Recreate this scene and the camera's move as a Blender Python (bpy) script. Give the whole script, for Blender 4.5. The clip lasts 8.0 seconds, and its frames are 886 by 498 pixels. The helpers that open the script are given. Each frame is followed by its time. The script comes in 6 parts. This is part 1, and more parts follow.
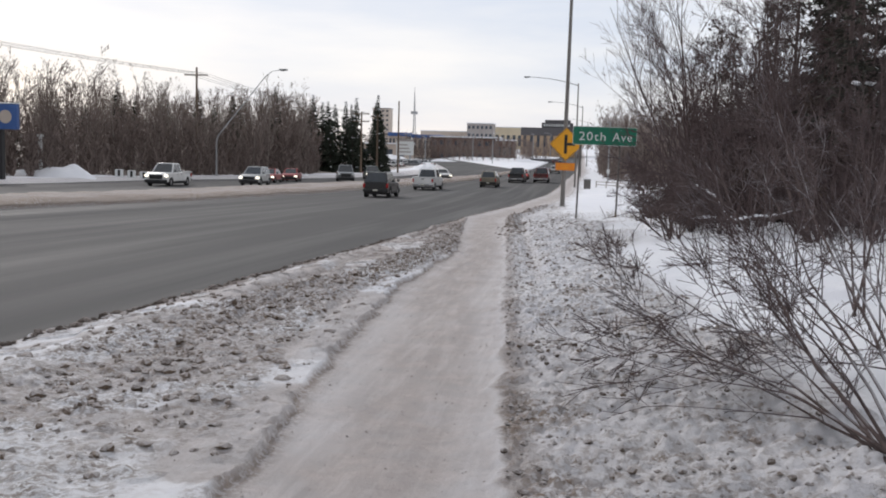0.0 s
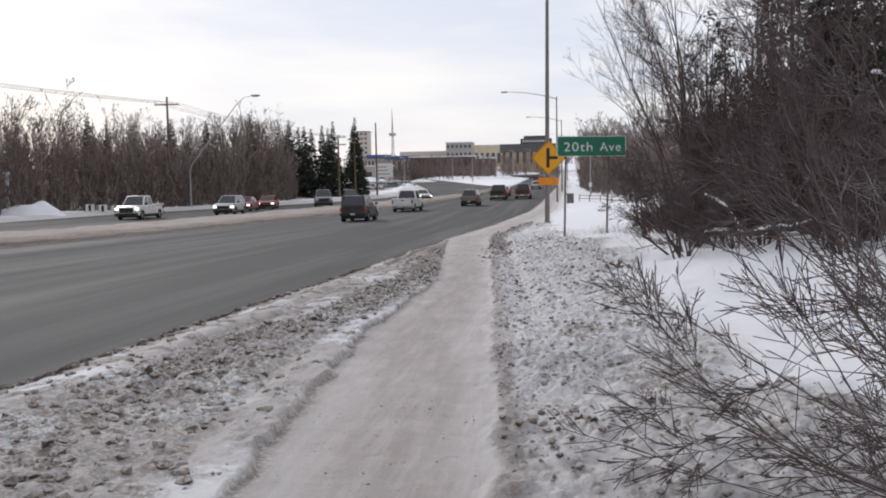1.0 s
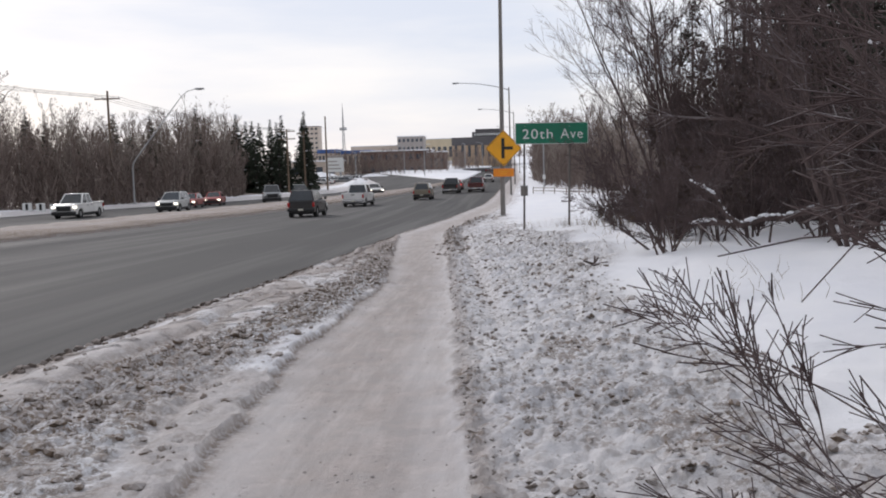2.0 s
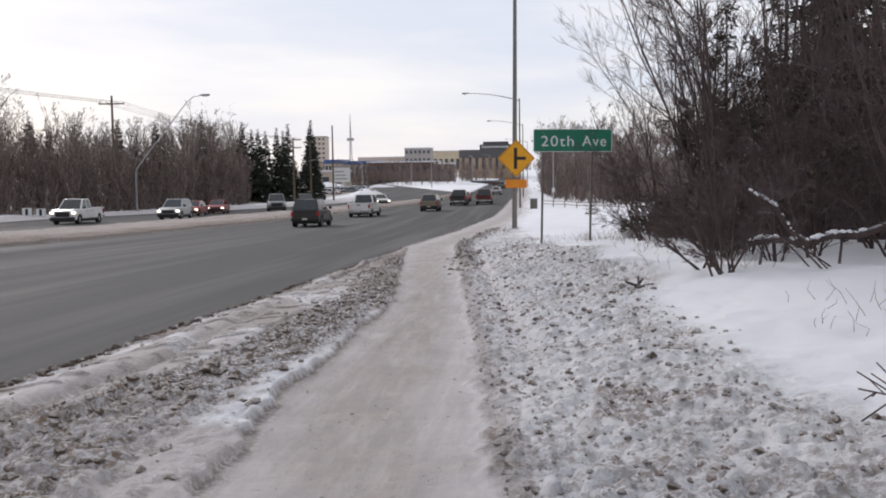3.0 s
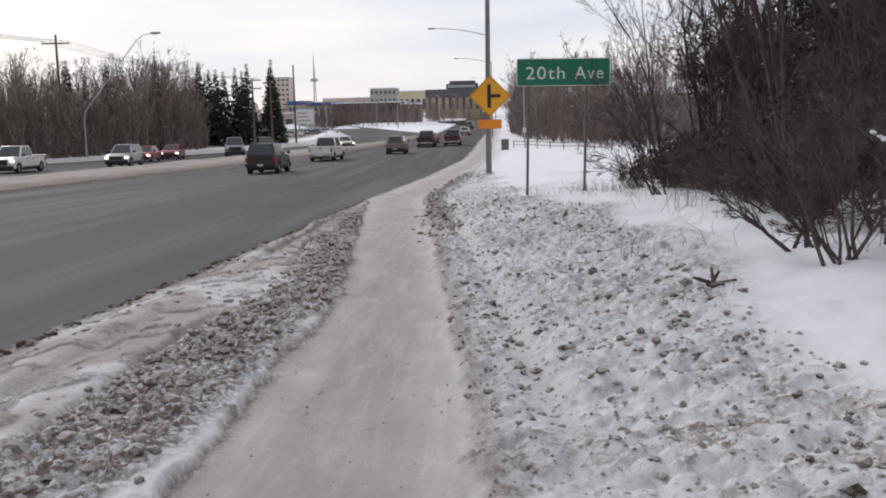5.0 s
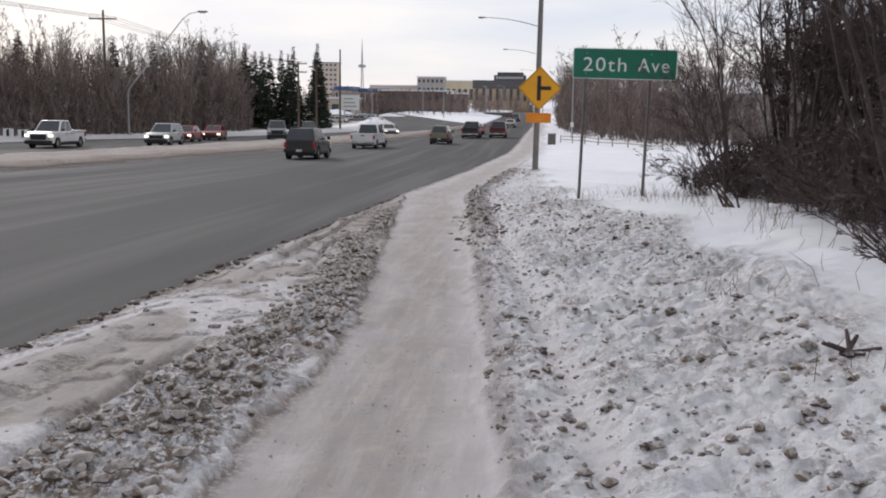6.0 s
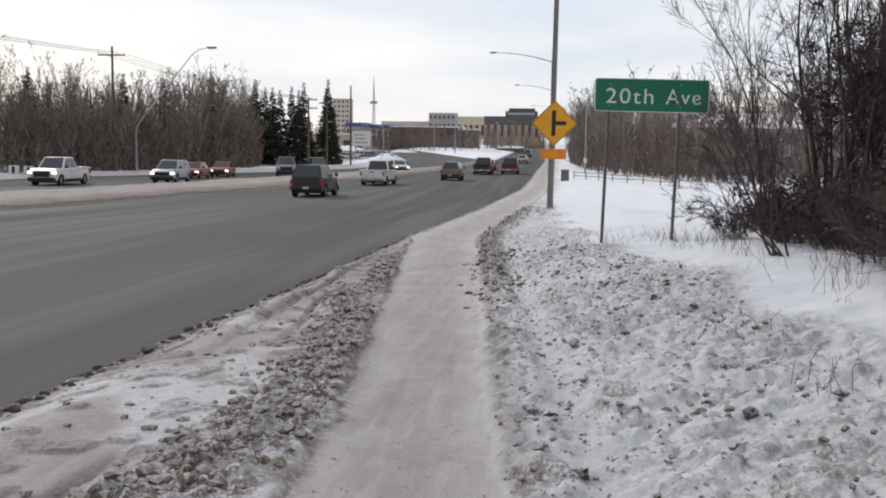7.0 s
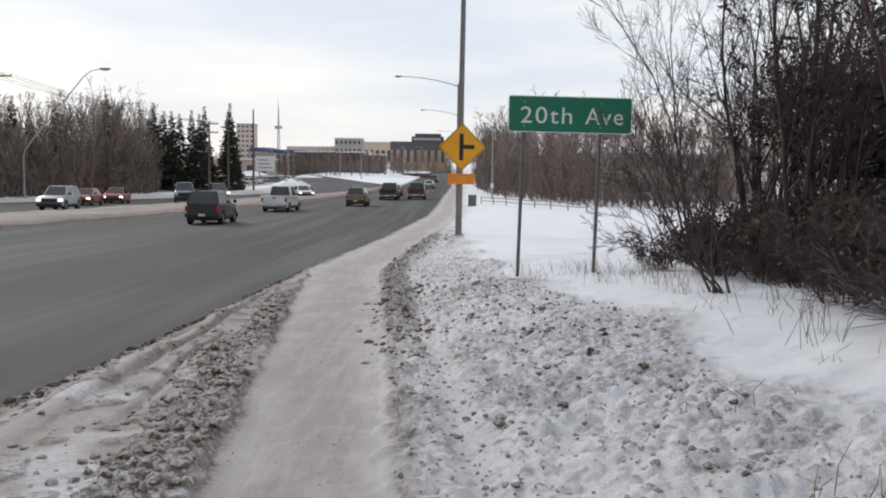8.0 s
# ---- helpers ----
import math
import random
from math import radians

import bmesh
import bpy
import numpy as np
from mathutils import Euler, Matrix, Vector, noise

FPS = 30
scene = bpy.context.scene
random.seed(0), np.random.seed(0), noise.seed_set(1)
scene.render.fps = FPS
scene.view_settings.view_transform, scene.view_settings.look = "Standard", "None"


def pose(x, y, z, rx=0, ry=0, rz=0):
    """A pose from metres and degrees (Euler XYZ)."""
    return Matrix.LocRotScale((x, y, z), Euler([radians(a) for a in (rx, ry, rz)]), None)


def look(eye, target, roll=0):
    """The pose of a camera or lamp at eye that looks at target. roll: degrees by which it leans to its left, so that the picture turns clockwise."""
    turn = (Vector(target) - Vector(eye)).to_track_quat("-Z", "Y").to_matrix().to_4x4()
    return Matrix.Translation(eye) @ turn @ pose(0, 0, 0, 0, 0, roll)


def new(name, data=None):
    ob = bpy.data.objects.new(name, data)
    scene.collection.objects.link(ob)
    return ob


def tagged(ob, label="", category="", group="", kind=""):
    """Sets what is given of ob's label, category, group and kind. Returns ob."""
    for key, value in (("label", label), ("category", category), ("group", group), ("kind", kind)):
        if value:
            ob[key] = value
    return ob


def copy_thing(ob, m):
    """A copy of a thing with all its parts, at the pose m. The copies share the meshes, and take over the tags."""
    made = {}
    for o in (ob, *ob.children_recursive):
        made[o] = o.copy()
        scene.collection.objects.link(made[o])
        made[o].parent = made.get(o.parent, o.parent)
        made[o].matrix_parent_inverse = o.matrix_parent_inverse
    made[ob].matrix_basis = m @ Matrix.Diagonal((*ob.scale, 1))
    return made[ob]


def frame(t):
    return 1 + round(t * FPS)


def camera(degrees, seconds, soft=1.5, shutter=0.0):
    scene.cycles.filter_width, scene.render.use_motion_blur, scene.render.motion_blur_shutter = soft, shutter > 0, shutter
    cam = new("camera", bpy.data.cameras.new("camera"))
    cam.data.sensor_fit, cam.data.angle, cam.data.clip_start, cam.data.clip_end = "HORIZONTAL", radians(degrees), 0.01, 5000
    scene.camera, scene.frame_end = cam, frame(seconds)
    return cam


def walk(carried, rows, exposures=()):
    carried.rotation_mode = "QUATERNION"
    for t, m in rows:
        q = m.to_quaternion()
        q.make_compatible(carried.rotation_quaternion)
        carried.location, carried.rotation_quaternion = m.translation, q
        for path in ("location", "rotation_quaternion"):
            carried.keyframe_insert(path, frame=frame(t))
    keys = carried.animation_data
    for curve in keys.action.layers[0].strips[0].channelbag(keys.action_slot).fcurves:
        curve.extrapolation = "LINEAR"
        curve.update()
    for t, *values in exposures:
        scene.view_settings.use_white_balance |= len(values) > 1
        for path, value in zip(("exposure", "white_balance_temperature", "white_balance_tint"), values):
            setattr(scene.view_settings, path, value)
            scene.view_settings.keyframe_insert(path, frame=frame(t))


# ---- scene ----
cam = camera(47.8, 8.0, soft=1.9)
PATH = [
    (0, (0.011, 0.121, 1.556), (-0.241, 2.094, 1.35), 1.4),
    (0.5, (-0.068, 1.187, 1.559), (-0.235, 3.162, 1.292), 0.9),
    (1, (-0.161, 2.494, 1.478), (-0.382, 4.475, 1.312), -1.1),
    (1.5, (-0.231, 3.596, 1.425), (-0.361, 5.583, 1.237), -2.2),
    (3, (-0.627, 6.614, 1.216), (-0.765, 8.603, 1.061), -0.8),
    (3.5, (-0.702, 7.612, 1.217), (-0.781, 9.599, 1.007), -1.3),
    (4, (-0.774, 8.679, 1.17), (-0.917, 10.667, 0.996), -2.7),
    (5.5, (-0.955, 11.845, 1.204), (-1.007, 13.821, 0.896), -1.0),
    (6, (-0.987, 12.805, 1.192), (-1.143, 14.777, 0.9), 0.8),
    (6.5, (-1.06, 13.735, 1.197), (-1.173, 15.717, 0.959), -0.6),
    (7, (-1.094, 14.666, 1.178), (-1.275, 16.645, 0.956), 0.7),
    (7.5, (-1.121, 15.599, 1.155), (-1.251, 17.584, 0.951), -0.7),
    (8, (-1.133, 16.595, 1.143), (-1.13, 18.588, 0.973), 0.7),
]
walk(cam, [(t, look(eye, target, roll)) for t, eye, target, roll in PATH], [(0, -0.03, 6600, 12), (1, -0.01, 6600, 13), (5.5, -0.04, 6620, 14), (6.9, 0.0, 6600, 11), (8, 0.01, 6600, 10)])

# ---- world, sun, exposure ----
scene.view_settings.exposure = 0.0
world = bpy.data.worlds.new("overcast_sky")
scene.world = world
world.use_nodes = True
wn, wl = world.node_tree.nodes, world.node_tree.links
wn.clear()


def wnode(kind, **values):
    n = wn.new(kind)
    for k, v in values.items():
        if k in n.inputs:
            n.inputs[k].default_value = v
    return n


w_out, w_bg = wnode("ShaderNodeOutputWorld"), wnode("ShaderNodeBackground")
w_sky = wn.new("ShaderNodeTexSky")
w_sky.sky_type, w_sky.sun_disc = "NISHITA", False
w_sky.sun_elevation, w_sky.sun_rotation = radians(24), radians(-35)
w_dim = wn.new("ShaderNodeVectorMath")
w_dim.operation = "SCALE"
w_dim.inputs["Scale"].default_value = 0.10
w_co, w_map = wn.new("ShaderNodeTexCoord"), wn.new("ShaderNodeMapping")
w_map.inputs["Scale"].default_value = (1.6, 1.6, 9.0)
w_map.inputs["Location"].default_value = (0.4, 0.1, 0.0)
w_noise = wnode("ShaderNodeTexNoise", Scale=1.7, Detail=6.0, Roughness=0.52)
w_ramp = wn.new("ShaderNodeValToRGB")
w_ramp.color_ramp.elements[0].position, w_ramp.color_ramp.elements[0].color = 0.36, (0.74, 0.81, 0.93, 1)
w_ramp.color_ramp.elements[1].position, w_ramp.color_ramp.elements[1].color = 0.62, (0.97, 0.98, 1.0, 1)
w_mix = wn.new("ShaderNodeMix")
w_mix.data_type = "RGBA"
w_mix.inputs[0].default_value = 0.88
wl.new(w_co.outputs["Generated"], w_map.inputs["Vector"])
wl.new(w_map.outputs["Vector"], w_noise.inputs["Vector"])
wl.new(w_noise.outputs["Fac"], w_ramp.inputs["Fac"])
wl.new(w_sky.outputs["Color"], w_dim.inputs[0])
wl.new(w_dim.outputs["Vector"], w_mix.inputs[6])
wl.new(w_ramp.outputs["Color"], w_mix.inputs[7])
# the cloud is thinner and brighter on the side of the hidden sun
w_dot, w_side, w_mul = wn.new("ShaderNodeVectorMath"), wn.new("ShaderNodeMapRange"), wn.new("ShaderNodeVectorMath")
w_dot.operation, w_mul.operation = "DOT_PRODUCT", "SCALE"
w_dot.inputs[1].default_value = (-0.48, 0.84, 0.25)
for w_i, w_v in enumerate((-0.9, 0.45, 0.70, 1.0)):
    w_side.inputs[w_i + 1].default_value = w_v
wl.new(w_co.outputs["Generated"], w_dot.inputs[0])
wl.new(w_dot.outputs["Value"], w_side.inputs[0])
wl.new(w_side.outputs[0], w_mul.inputs["Scale"])
wl.new(w_mix.outputs[2], w_mul.inputs[0])
wl.new(w_mul.outputs["Vector"], w_bg.inputs["Color"])
wl.new(w_bg.outputs["Background"], w_out.inputs["Surface"])

sun = new("sun", bpy.data.lights.new("sun", "SUN"))
sun.data.energy, sun.data.angle, sun.data.color = 1.4, radians(14), (1.0, 0.975, 0.95)
sun.matrix_world = look((-30, 45, 26), (0, 0, 0))


# ---- materials ----
class Nodes:
    """A node material with short calls for its nodes."""

    def __init__(self, name, rough=0.8, metal=0.0, spec=0.5):
        self.mat = bpy.data.materials.new(name)
        self.mat.use_nodes = True
        self.t = self.mat.node_tree
        self.b = self.t.nodes["Principled BSDF"]
        self.b.inputs["Roughness"].default_value = rough
        self.b.inputs["Metallic"].default_value = metal
        self.b.inputs["Specular IOR Level"].default_value = spec
        self.co = self.t.nodes.new("ShaderNodeTexCoord")

    def link(self, a, b):
        self.t.links.new(a, b)

    def noise(self, scale, detail=4.0, rough=0.55, stretch=(1, 1, 1), where="Object"):
        m, n = self.t.nodes.new("ShaderNodeMapping"), self.t.nodes.new("ShaderNodeTexNoise")
        m.inputs["Scale"].default_value = stretch
        n.inputs["Scale"].default_value, n.inputs["Detail"].default_value, n.inputs["Roughness"].default_value = scale, detail, rough
        self.link(self.co.outputs[where], m.inputs["Vector"])
        self.link(m.outputs["Vector"], n.inputs["Vector"])
        return n.outputs["Fac"]

    def ramp(self, fac, *stops):
        r = self.t.nodes.new("ShaderNodeValToRGB")
        e = r.color_ramp.elements
        while len(e) < len(stops):
            e.new(0.5)
        for i, (at, c) in enumerate(stops):
            e[i].position, e[i].color = at, (*c, 1) if len(c) == 3 else c
        self.link(fac, r.inputs["Fac"])
        return r.outputs["Color"]

    def grey(self, fac, a, b, va=0.0, vb=1.0):
        m = self.t.nodes.new("ShaderNodeMapRange")
        for i, v in enumerate((a, b, va, vb)):
            m.inputs[i + 1].default_value = v
        self.link(fac, m.inputs[0])
        return m.outputs[0]

    def mix(self, fac, a, b, how="MIX"):
        m = self.t.nodes.new("ShaderNodeMix")
        m.data_type, m.blend_type = "RGBA", how
        for v, i in ((fac, 0), (a, 6), (b, 7)):
            if isinstance(v, (int, float)):
                m.inputs[i].default_value = v
            elif isinstance(v, tuple):
                m.inputs[i].default_value = (*v, 1)
            else:
                self.link(v, m.inputs[i])
        return m.outputs[2]

    def math(self, how, a, b):
        m = self.t.nodes.new("ShaderNodeMath")
        m.operation = how
        for i, v in enumerate((a, b)):
            if isinstance(v, (int, float)):
                m.inputs[i].default_value = v
            else:
                self.link(v, m.inputs[i])
        return m.outputs[0]

    def attr(self, name):
        a = self.t.nodes.new("ShaderNodeAttribute")
        a.attribute_name = name
        return a.outputs["Fac"]

    def random(self):
        return self.t.nodes.new("ShaderNodeObjectInfo").outputs["Random"]

    def island(self):
        return self.t.nodes.new("ShaderNodeNewGeometry").outputs["Random Per Island"]

    def colour(self, c):
        if isinstance(c, tuple):
            self.b.inputs["Base Color"].default_value = (*c, 1)
        else:
            self.link(c, self.b.inputs["Base Color"])
        return self

    def rough(self, r):
        self.link(r, self.b.inputs["Roughness"])
        return self

    def bump(self, h, strength=0.3, distance=0.01):
        n = self.t.nodes.new("ShaderNodeBump")
        n.inputs["Strength"].default_value, n.inputs["Distance"].default_value = strength, distance
        self.link(h, n.inputs["Height"])
        self.link(n.outputs["Normal"], self.b.inputs["Normal"])
        return self


def plain(name, c, rough=0.7, metal=0.0, var=0.15, scale=6.0, bump=0.0, spec=0.5, stretch=(1, 1, 1)):
    """Paint, metal, wood or plastic: a colour with soft stains and fine grain."""
    n = Nodes(name, rough, metal, spec)
    big, fine = n.noise(scale, 4, 0.6, stretch), n.noise(scale * 9, 3, 0.6, stretch)
    lo = tuple(max(0, v * (1 - var)) for v in c)
    hi = tuple(min(1, v * (1 + var)) for v in c)
    col = n.mix(n.grey(big, 0.3, 0.7), lo, hi)
    n.colour(n.mix(n.grey(fine, 0.35, 0.75, 0.0, 0.35), col, tuple(v * 0.7 for v in c)))
    n.rough(n.grey(big, 0.3, 0.7, max(0.05, rough - 0.08), min(1, rough + 0.1)))
    if bump:
        n.bump(fine, bump, 0.005)
    return n.mat


def snow_ground():
    """Snow, sanded snow and soil, mixed by how the plan says the ground is used; soil also paints some shade."""
    n = Nodes("dirty_snow", 0.8, 0.0, 0.25)
    dirt, churn, grit = n.attr("dirt"), n.attr("churn"), n.attr("path")
    a, b, c, d = n.noise(0.5, 5), n.noise(4.0, 6, 0.65), n.noise(22.0, 6, 0.72), n.noise(110.0, 3, 0.6)
    m = n.noise(9.0, 6, 0.7)
    clean = n.mix(n.grey(a, 0.3, 0.7), (0.78, 0.795, 0.84), (0.86, 0.865, 0.885))
    sandy = n.mix(n.grey(b, 0.32, 0.68), (0.27, 0.232, 0.211), (0.47, 0.42, 0.40))
    lanes = n.noise(9.0, 6, 0.7, (1.0, 0.10, 1.0))
    sandy = n.mix(n.grey(lanes, 0.46, 0.72, 0.0, 0.42), sandy, (0.64, 0.60, 0.58))
    soil = n.mix(n.grey(c, 0.3, 0.7), (0.075, 0.05, 0.034), (0.25, 0.182, 0.13))
    col = n.mix(n.math("MULTIPLY", grit, n.grey(b, 0.25, 0.6, 0.75, 1.0)), clean, sandy)
    spots = n.math("MULTIPLY", n.grey(m, 0.46, 0.53), n.grey(c, 0.45, 0.51))
    col = n.mix(n.math("MULTIPLY", churn, spots), col, soil)
    col = n.mix(n.math("MULTIPLY", dirt, n.grey(c, 0.42, 0.53, 0.0, 1.0)), col, soil)
    specks = n.math("MULTIPLY", n.grey(d, 0.62, 0.68), n.math("ADD", n.math("MULTIPLY", churn, 0.5), n.math("MULTIPLY", grit, 0.45)))
    n.colour(n.mix(specks, col, (0.13, 0.10, 0.08)))
    relief = n.math("MULTIPLY", n.math("ADD", n.math("MULTIPLY", m, 1.1), n.math("MULTIPLY", c, 0.7)), n.math("ADD", n.math("MULTIPLY", churn, 0.9), 0.25))
    n.bump(n.math("ADD", relief, n.math("MULTIPLY", d, 0.2)), 1.0, 0.065)
    return n.mat


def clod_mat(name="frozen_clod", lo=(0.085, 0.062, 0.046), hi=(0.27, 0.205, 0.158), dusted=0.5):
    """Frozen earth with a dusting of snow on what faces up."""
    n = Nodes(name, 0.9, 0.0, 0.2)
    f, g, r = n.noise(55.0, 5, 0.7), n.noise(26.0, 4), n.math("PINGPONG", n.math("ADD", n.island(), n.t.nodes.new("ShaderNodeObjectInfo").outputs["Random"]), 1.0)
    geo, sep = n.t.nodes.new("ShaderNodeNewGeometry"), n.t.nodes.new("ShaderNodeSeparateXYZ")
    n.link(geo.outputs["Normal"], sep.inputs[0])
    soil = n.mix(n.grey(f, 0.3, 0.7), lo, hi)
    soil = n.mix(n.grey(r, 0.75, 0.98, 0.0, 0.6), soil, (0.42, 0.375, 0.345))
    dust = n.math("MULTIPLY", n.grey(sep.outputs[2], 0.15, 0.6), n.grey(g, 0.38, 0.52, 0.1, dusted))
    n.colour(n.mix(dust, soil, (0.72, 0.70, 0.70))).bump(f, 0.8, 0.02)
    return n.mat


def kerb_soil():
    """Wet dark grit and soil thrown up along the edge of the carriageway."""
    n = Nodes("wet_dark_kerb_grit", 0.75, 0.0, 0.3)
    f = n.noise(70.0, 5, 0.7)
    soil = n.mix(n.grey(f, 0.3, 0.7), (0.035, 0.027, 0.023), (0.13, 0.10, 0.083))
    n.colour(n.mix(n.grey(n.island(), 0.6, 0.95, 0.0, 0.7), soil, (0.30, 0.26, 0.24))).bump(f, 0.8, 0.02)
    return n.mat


def asphalt():
    n = Nodes("wet_winter_asphalt", 0.85, 0.0, 0.18)
    lanes, fine = n.noise(0.35, 4, 0.5, (1.0, 0.045, 1.0)), n.noise(90, 3)
    patch, worn = n.noise(0.06, 4), n.noise(1.1, 3, 0.5, (1.0, 0.012, 1.0))
    col = n.mix(n.grey(lanes, 0.32, 0.68), (0.044, 0.0433, 0.0443), (0.073, 0.072, 0.0722))
    col = n.mix(n.grey(patch, 0.35, 0.7, 0, 0.5), col, (0.094, 0.0915, 0.09))
    col = n.mix(n.grey(worn, 0.48, 0.66, 0, 0.6), col, (0.135, 0.131, 0.128))
    n.colour(n.mix(n.grey(fine, 0.4, 0.8, 0, 0.4), col, (0.03, 0.03, 0.031)))
    n.rough(n.grey(lanes, 0.3, 0.7, 0.72, 0.95))
    n.bump(fine, 0.25, 0.004)
    return n.mat


def leafy(name, a, b, rough=0.85, spec=0.3):
    n = Nodes(name, rough, 0.0, spec)
    f, r = n.noise(3.0, 3), n.island()
    n.colour(n.mix(n.math("MULTIPLY", n.math("ADD", n.grey(f, 0.3, 0.7), r), 0.5), a, b))
    return n.mat


def bark(name, a, b, frost=0.0):
    n = Nodes(name, 0.9, 0.0, 0.25)
    f, g = n.noise(7.0, 5, 0.65, (1, 1, 0.35)), n.noise(60.0, 3)
    col = n.mix(n.grey(f, 0.3, 0.7), a, b)
    if frost:
        geo, sep = n.t.nodes.new("ShaderNodeNewGeometry"), n.t.nodes.new("ShaderNodeSeparateXYZ")
        n.link(geo.outputs["Normal"], sep.inputs[0])
        up = n.grey(sep.outputs[2], 0.35, 0.8)
        col = n.mix(n.math("MULTIPLY", up, n.math("MULTIPLY", n.grey(n.noise(2.2, 3), 0.5, 0.62), frost)), col, (0.8, 0.82, 0.86))
    n.colour(col).bump(g, 0.4, 0.004)
    return n.mat


def glassy(name, c=(0.02, 0.025, 0.03), rough=0.06):
    n = Nodes(name, rough, 0.0, 0.6)
    f = n.noise(2.0, 3)
    n.colour(n.mix(n.grey(f, 0.3, 0.7), c, tuple(min(1, v * 1.6) for v in c)))
    return n.mat


def car_paint(name, c):
    n = Nodes(name, 0.32, 0.15, 0.5)
    f, g = n.noise(1.3, 4), n.noise(14, 4)
    sep = n.t.nodes.new("ShaderNodeSeparateXYZ")
    n.link(n.co.outputs["Object"], sep.inputs[0])
    low = n.grey(sep.outputs[2], 1.0, 0.3)
    grime = n.math("MULTIPLY", n.math("ADD", n.math("MULTIPLY", low, 0.4), 0.06), n.grey(g, 0.2, 0.8, 0.5, 1.0))
    col = n.mix(n.grey(f, 0.3, 0.7), tuple(v * 0.9 for v in c), tuple(min(1, v * 1.12) for v in c))
    n.colour(n.mix(grime, col, (0.22, 0.20, 0.18)))
    n.rough(n.math("ADD", n.math("MULTIPLY", grime, 0.6), 0.26))
    return n.mat


def lit(name, c, power):
    n = Nodes(name, 0.3)
    n.colour(c)
    n.b.inputs["Emission Color"].default_value = (*c, 1)
    n.b.inputs["Emission Strength"].default_value = power
    return n.mat


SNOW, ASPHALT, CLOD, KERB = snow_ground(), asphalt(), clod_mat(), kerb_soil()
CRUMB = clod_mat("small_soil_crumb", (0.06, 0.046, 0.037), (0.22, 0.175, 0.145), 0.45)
M = {
    "galv": plain("galvanised_steel", (0.36, 0.37, 0.38), 0.5, 0.5, 0.18, 3.0, 0.1),
    "pole": plain("weathered_grey_pole", (0.20, 0.185, 0.17), 0.6, 0.2, 0.2, 2.0, 0.1),
    "post": plain("weathered_steel_post", (0.16, 0.145, 0.135), 0.6, 0.4, 0.25, 5.0, 0.2),
    "green": plain("green_sign_sheeting", (0.006, 0.17, 0.098), 0.45, 0, 0.12, 2.0),
    "white": plain("white_sheeting", (0.74, 0.76, 0.75), 0.5, 0, 0.06, 4.0),
    "yellow": plain("yellow_sign_sheeting", (0.80, 0.36, 0.012), 0.45, 0, 0.08, 2.0),
    "orange": plain("orange_plaque_sheeting", (0.78, 0.24, 0.012), 0.5, 0, 0.08, 2.0),
    "black": plain("black_sign_ink", (0.012, 0.012, 0.012), 0.55, 0, 0.2, 3.0),
    "alu": plain("bare_aluminium", (0.45, 0.46, 0.47), 0.45, 0.8, 0.1, 4.0),
    "pole_wood": plain("weathered_pole_wood", (0.17, 0.125, 0.09), 0.9, 0, 0.3, 2.0, 0.4, 0.2, (1, 1, 0.1)),
    "cable": plain("black_cable", (0.03, 0.03, 0.032), 0.6, 0, 0.1),
    "bark": bark("dark_shrub_bark", (0.044, 0.032, 0.031), (0.125, 0.092, 0.085), 0.35),
    "twig": bark("dark_shrub_twig", (0.05, 0.035, 0.036), (0.125, 0.09, 0.086), 0.25),
    "birch": bark("pale_birch_bark", (0.20, 0.17, 0.15), (0.42, 0.38, 0.34)),
    "wood_far": leafy("brown_bare_twigs", (0.125, 0.096, 0.087), (0.285, 0.228, 0.2)),
    "wood_pale": leafy("grey_bare_twigs", (0.20, 0.165, 0.145), (0.38, 0.335, 0.295)),
    "bough": bark("spruce_bough_bark", (0.03, 0.022, 0.018), (0.07, 0.055, 0.045)),
    "needle": leafy("dark_spruce_needles", (0.02, 0.028, 0.021), (0.06, 0.07, 0.047)),
    "needle_near": leafy("dull_brown_green_spruce_needles", (0.016, 0.016, 0.013), (0.05, 0.048, 0.035)),
    "dry": leafy("dry_grass_and_leaves", (0.10, 0.065, 0.035), (0.26, 0.19, 0.11)),
    "dead_leaf": leafy("dark_withered_leaves", (0.032, 0.022, 0.02), (0.085, 0.06, 0.048)),
    "fresh": plain("clean_snow_cap", (0.82, 0.83, 0.86), 0.8, 0, 0.04, 3.0, 0.3, 0.2),
    "glass": glassy("car_window_glass"),
    "tyre": plain("tyre_rubber", (0.022, 0.022, 0.022), 0.85, 0, 0.2, 9.0, 0.2),
    "rim": plain("alloy_rim", (0.35, 0.35, 0.36), 0.4, 0.7, 0.15, 6.0),
    "chrome": plain("dull_chrome", (0.45, 0.45, 0.46), 0.25, 0.9, 0.1, 6.0),
    "trim": plain("black_plastic_trim", (0.02, 0.02, 0.021), 0.6, 0, 0.15, 8.0),
    "red_lens": plain("red_lamp_lens", (0.42, 0.012, 0.012), 0.25, 0, 0.1, 8.0),
    "head_on": lit("lit_headlamp", (1.0, 0.93, 0.78), 2.2),
    "tail_on": lit("lit_brake_lamp", (1.0, 0.05, 0.03), 0.8),
    "plate": plain("pale_plate", (0.6, 0.58, 0.5), 0.5),
}


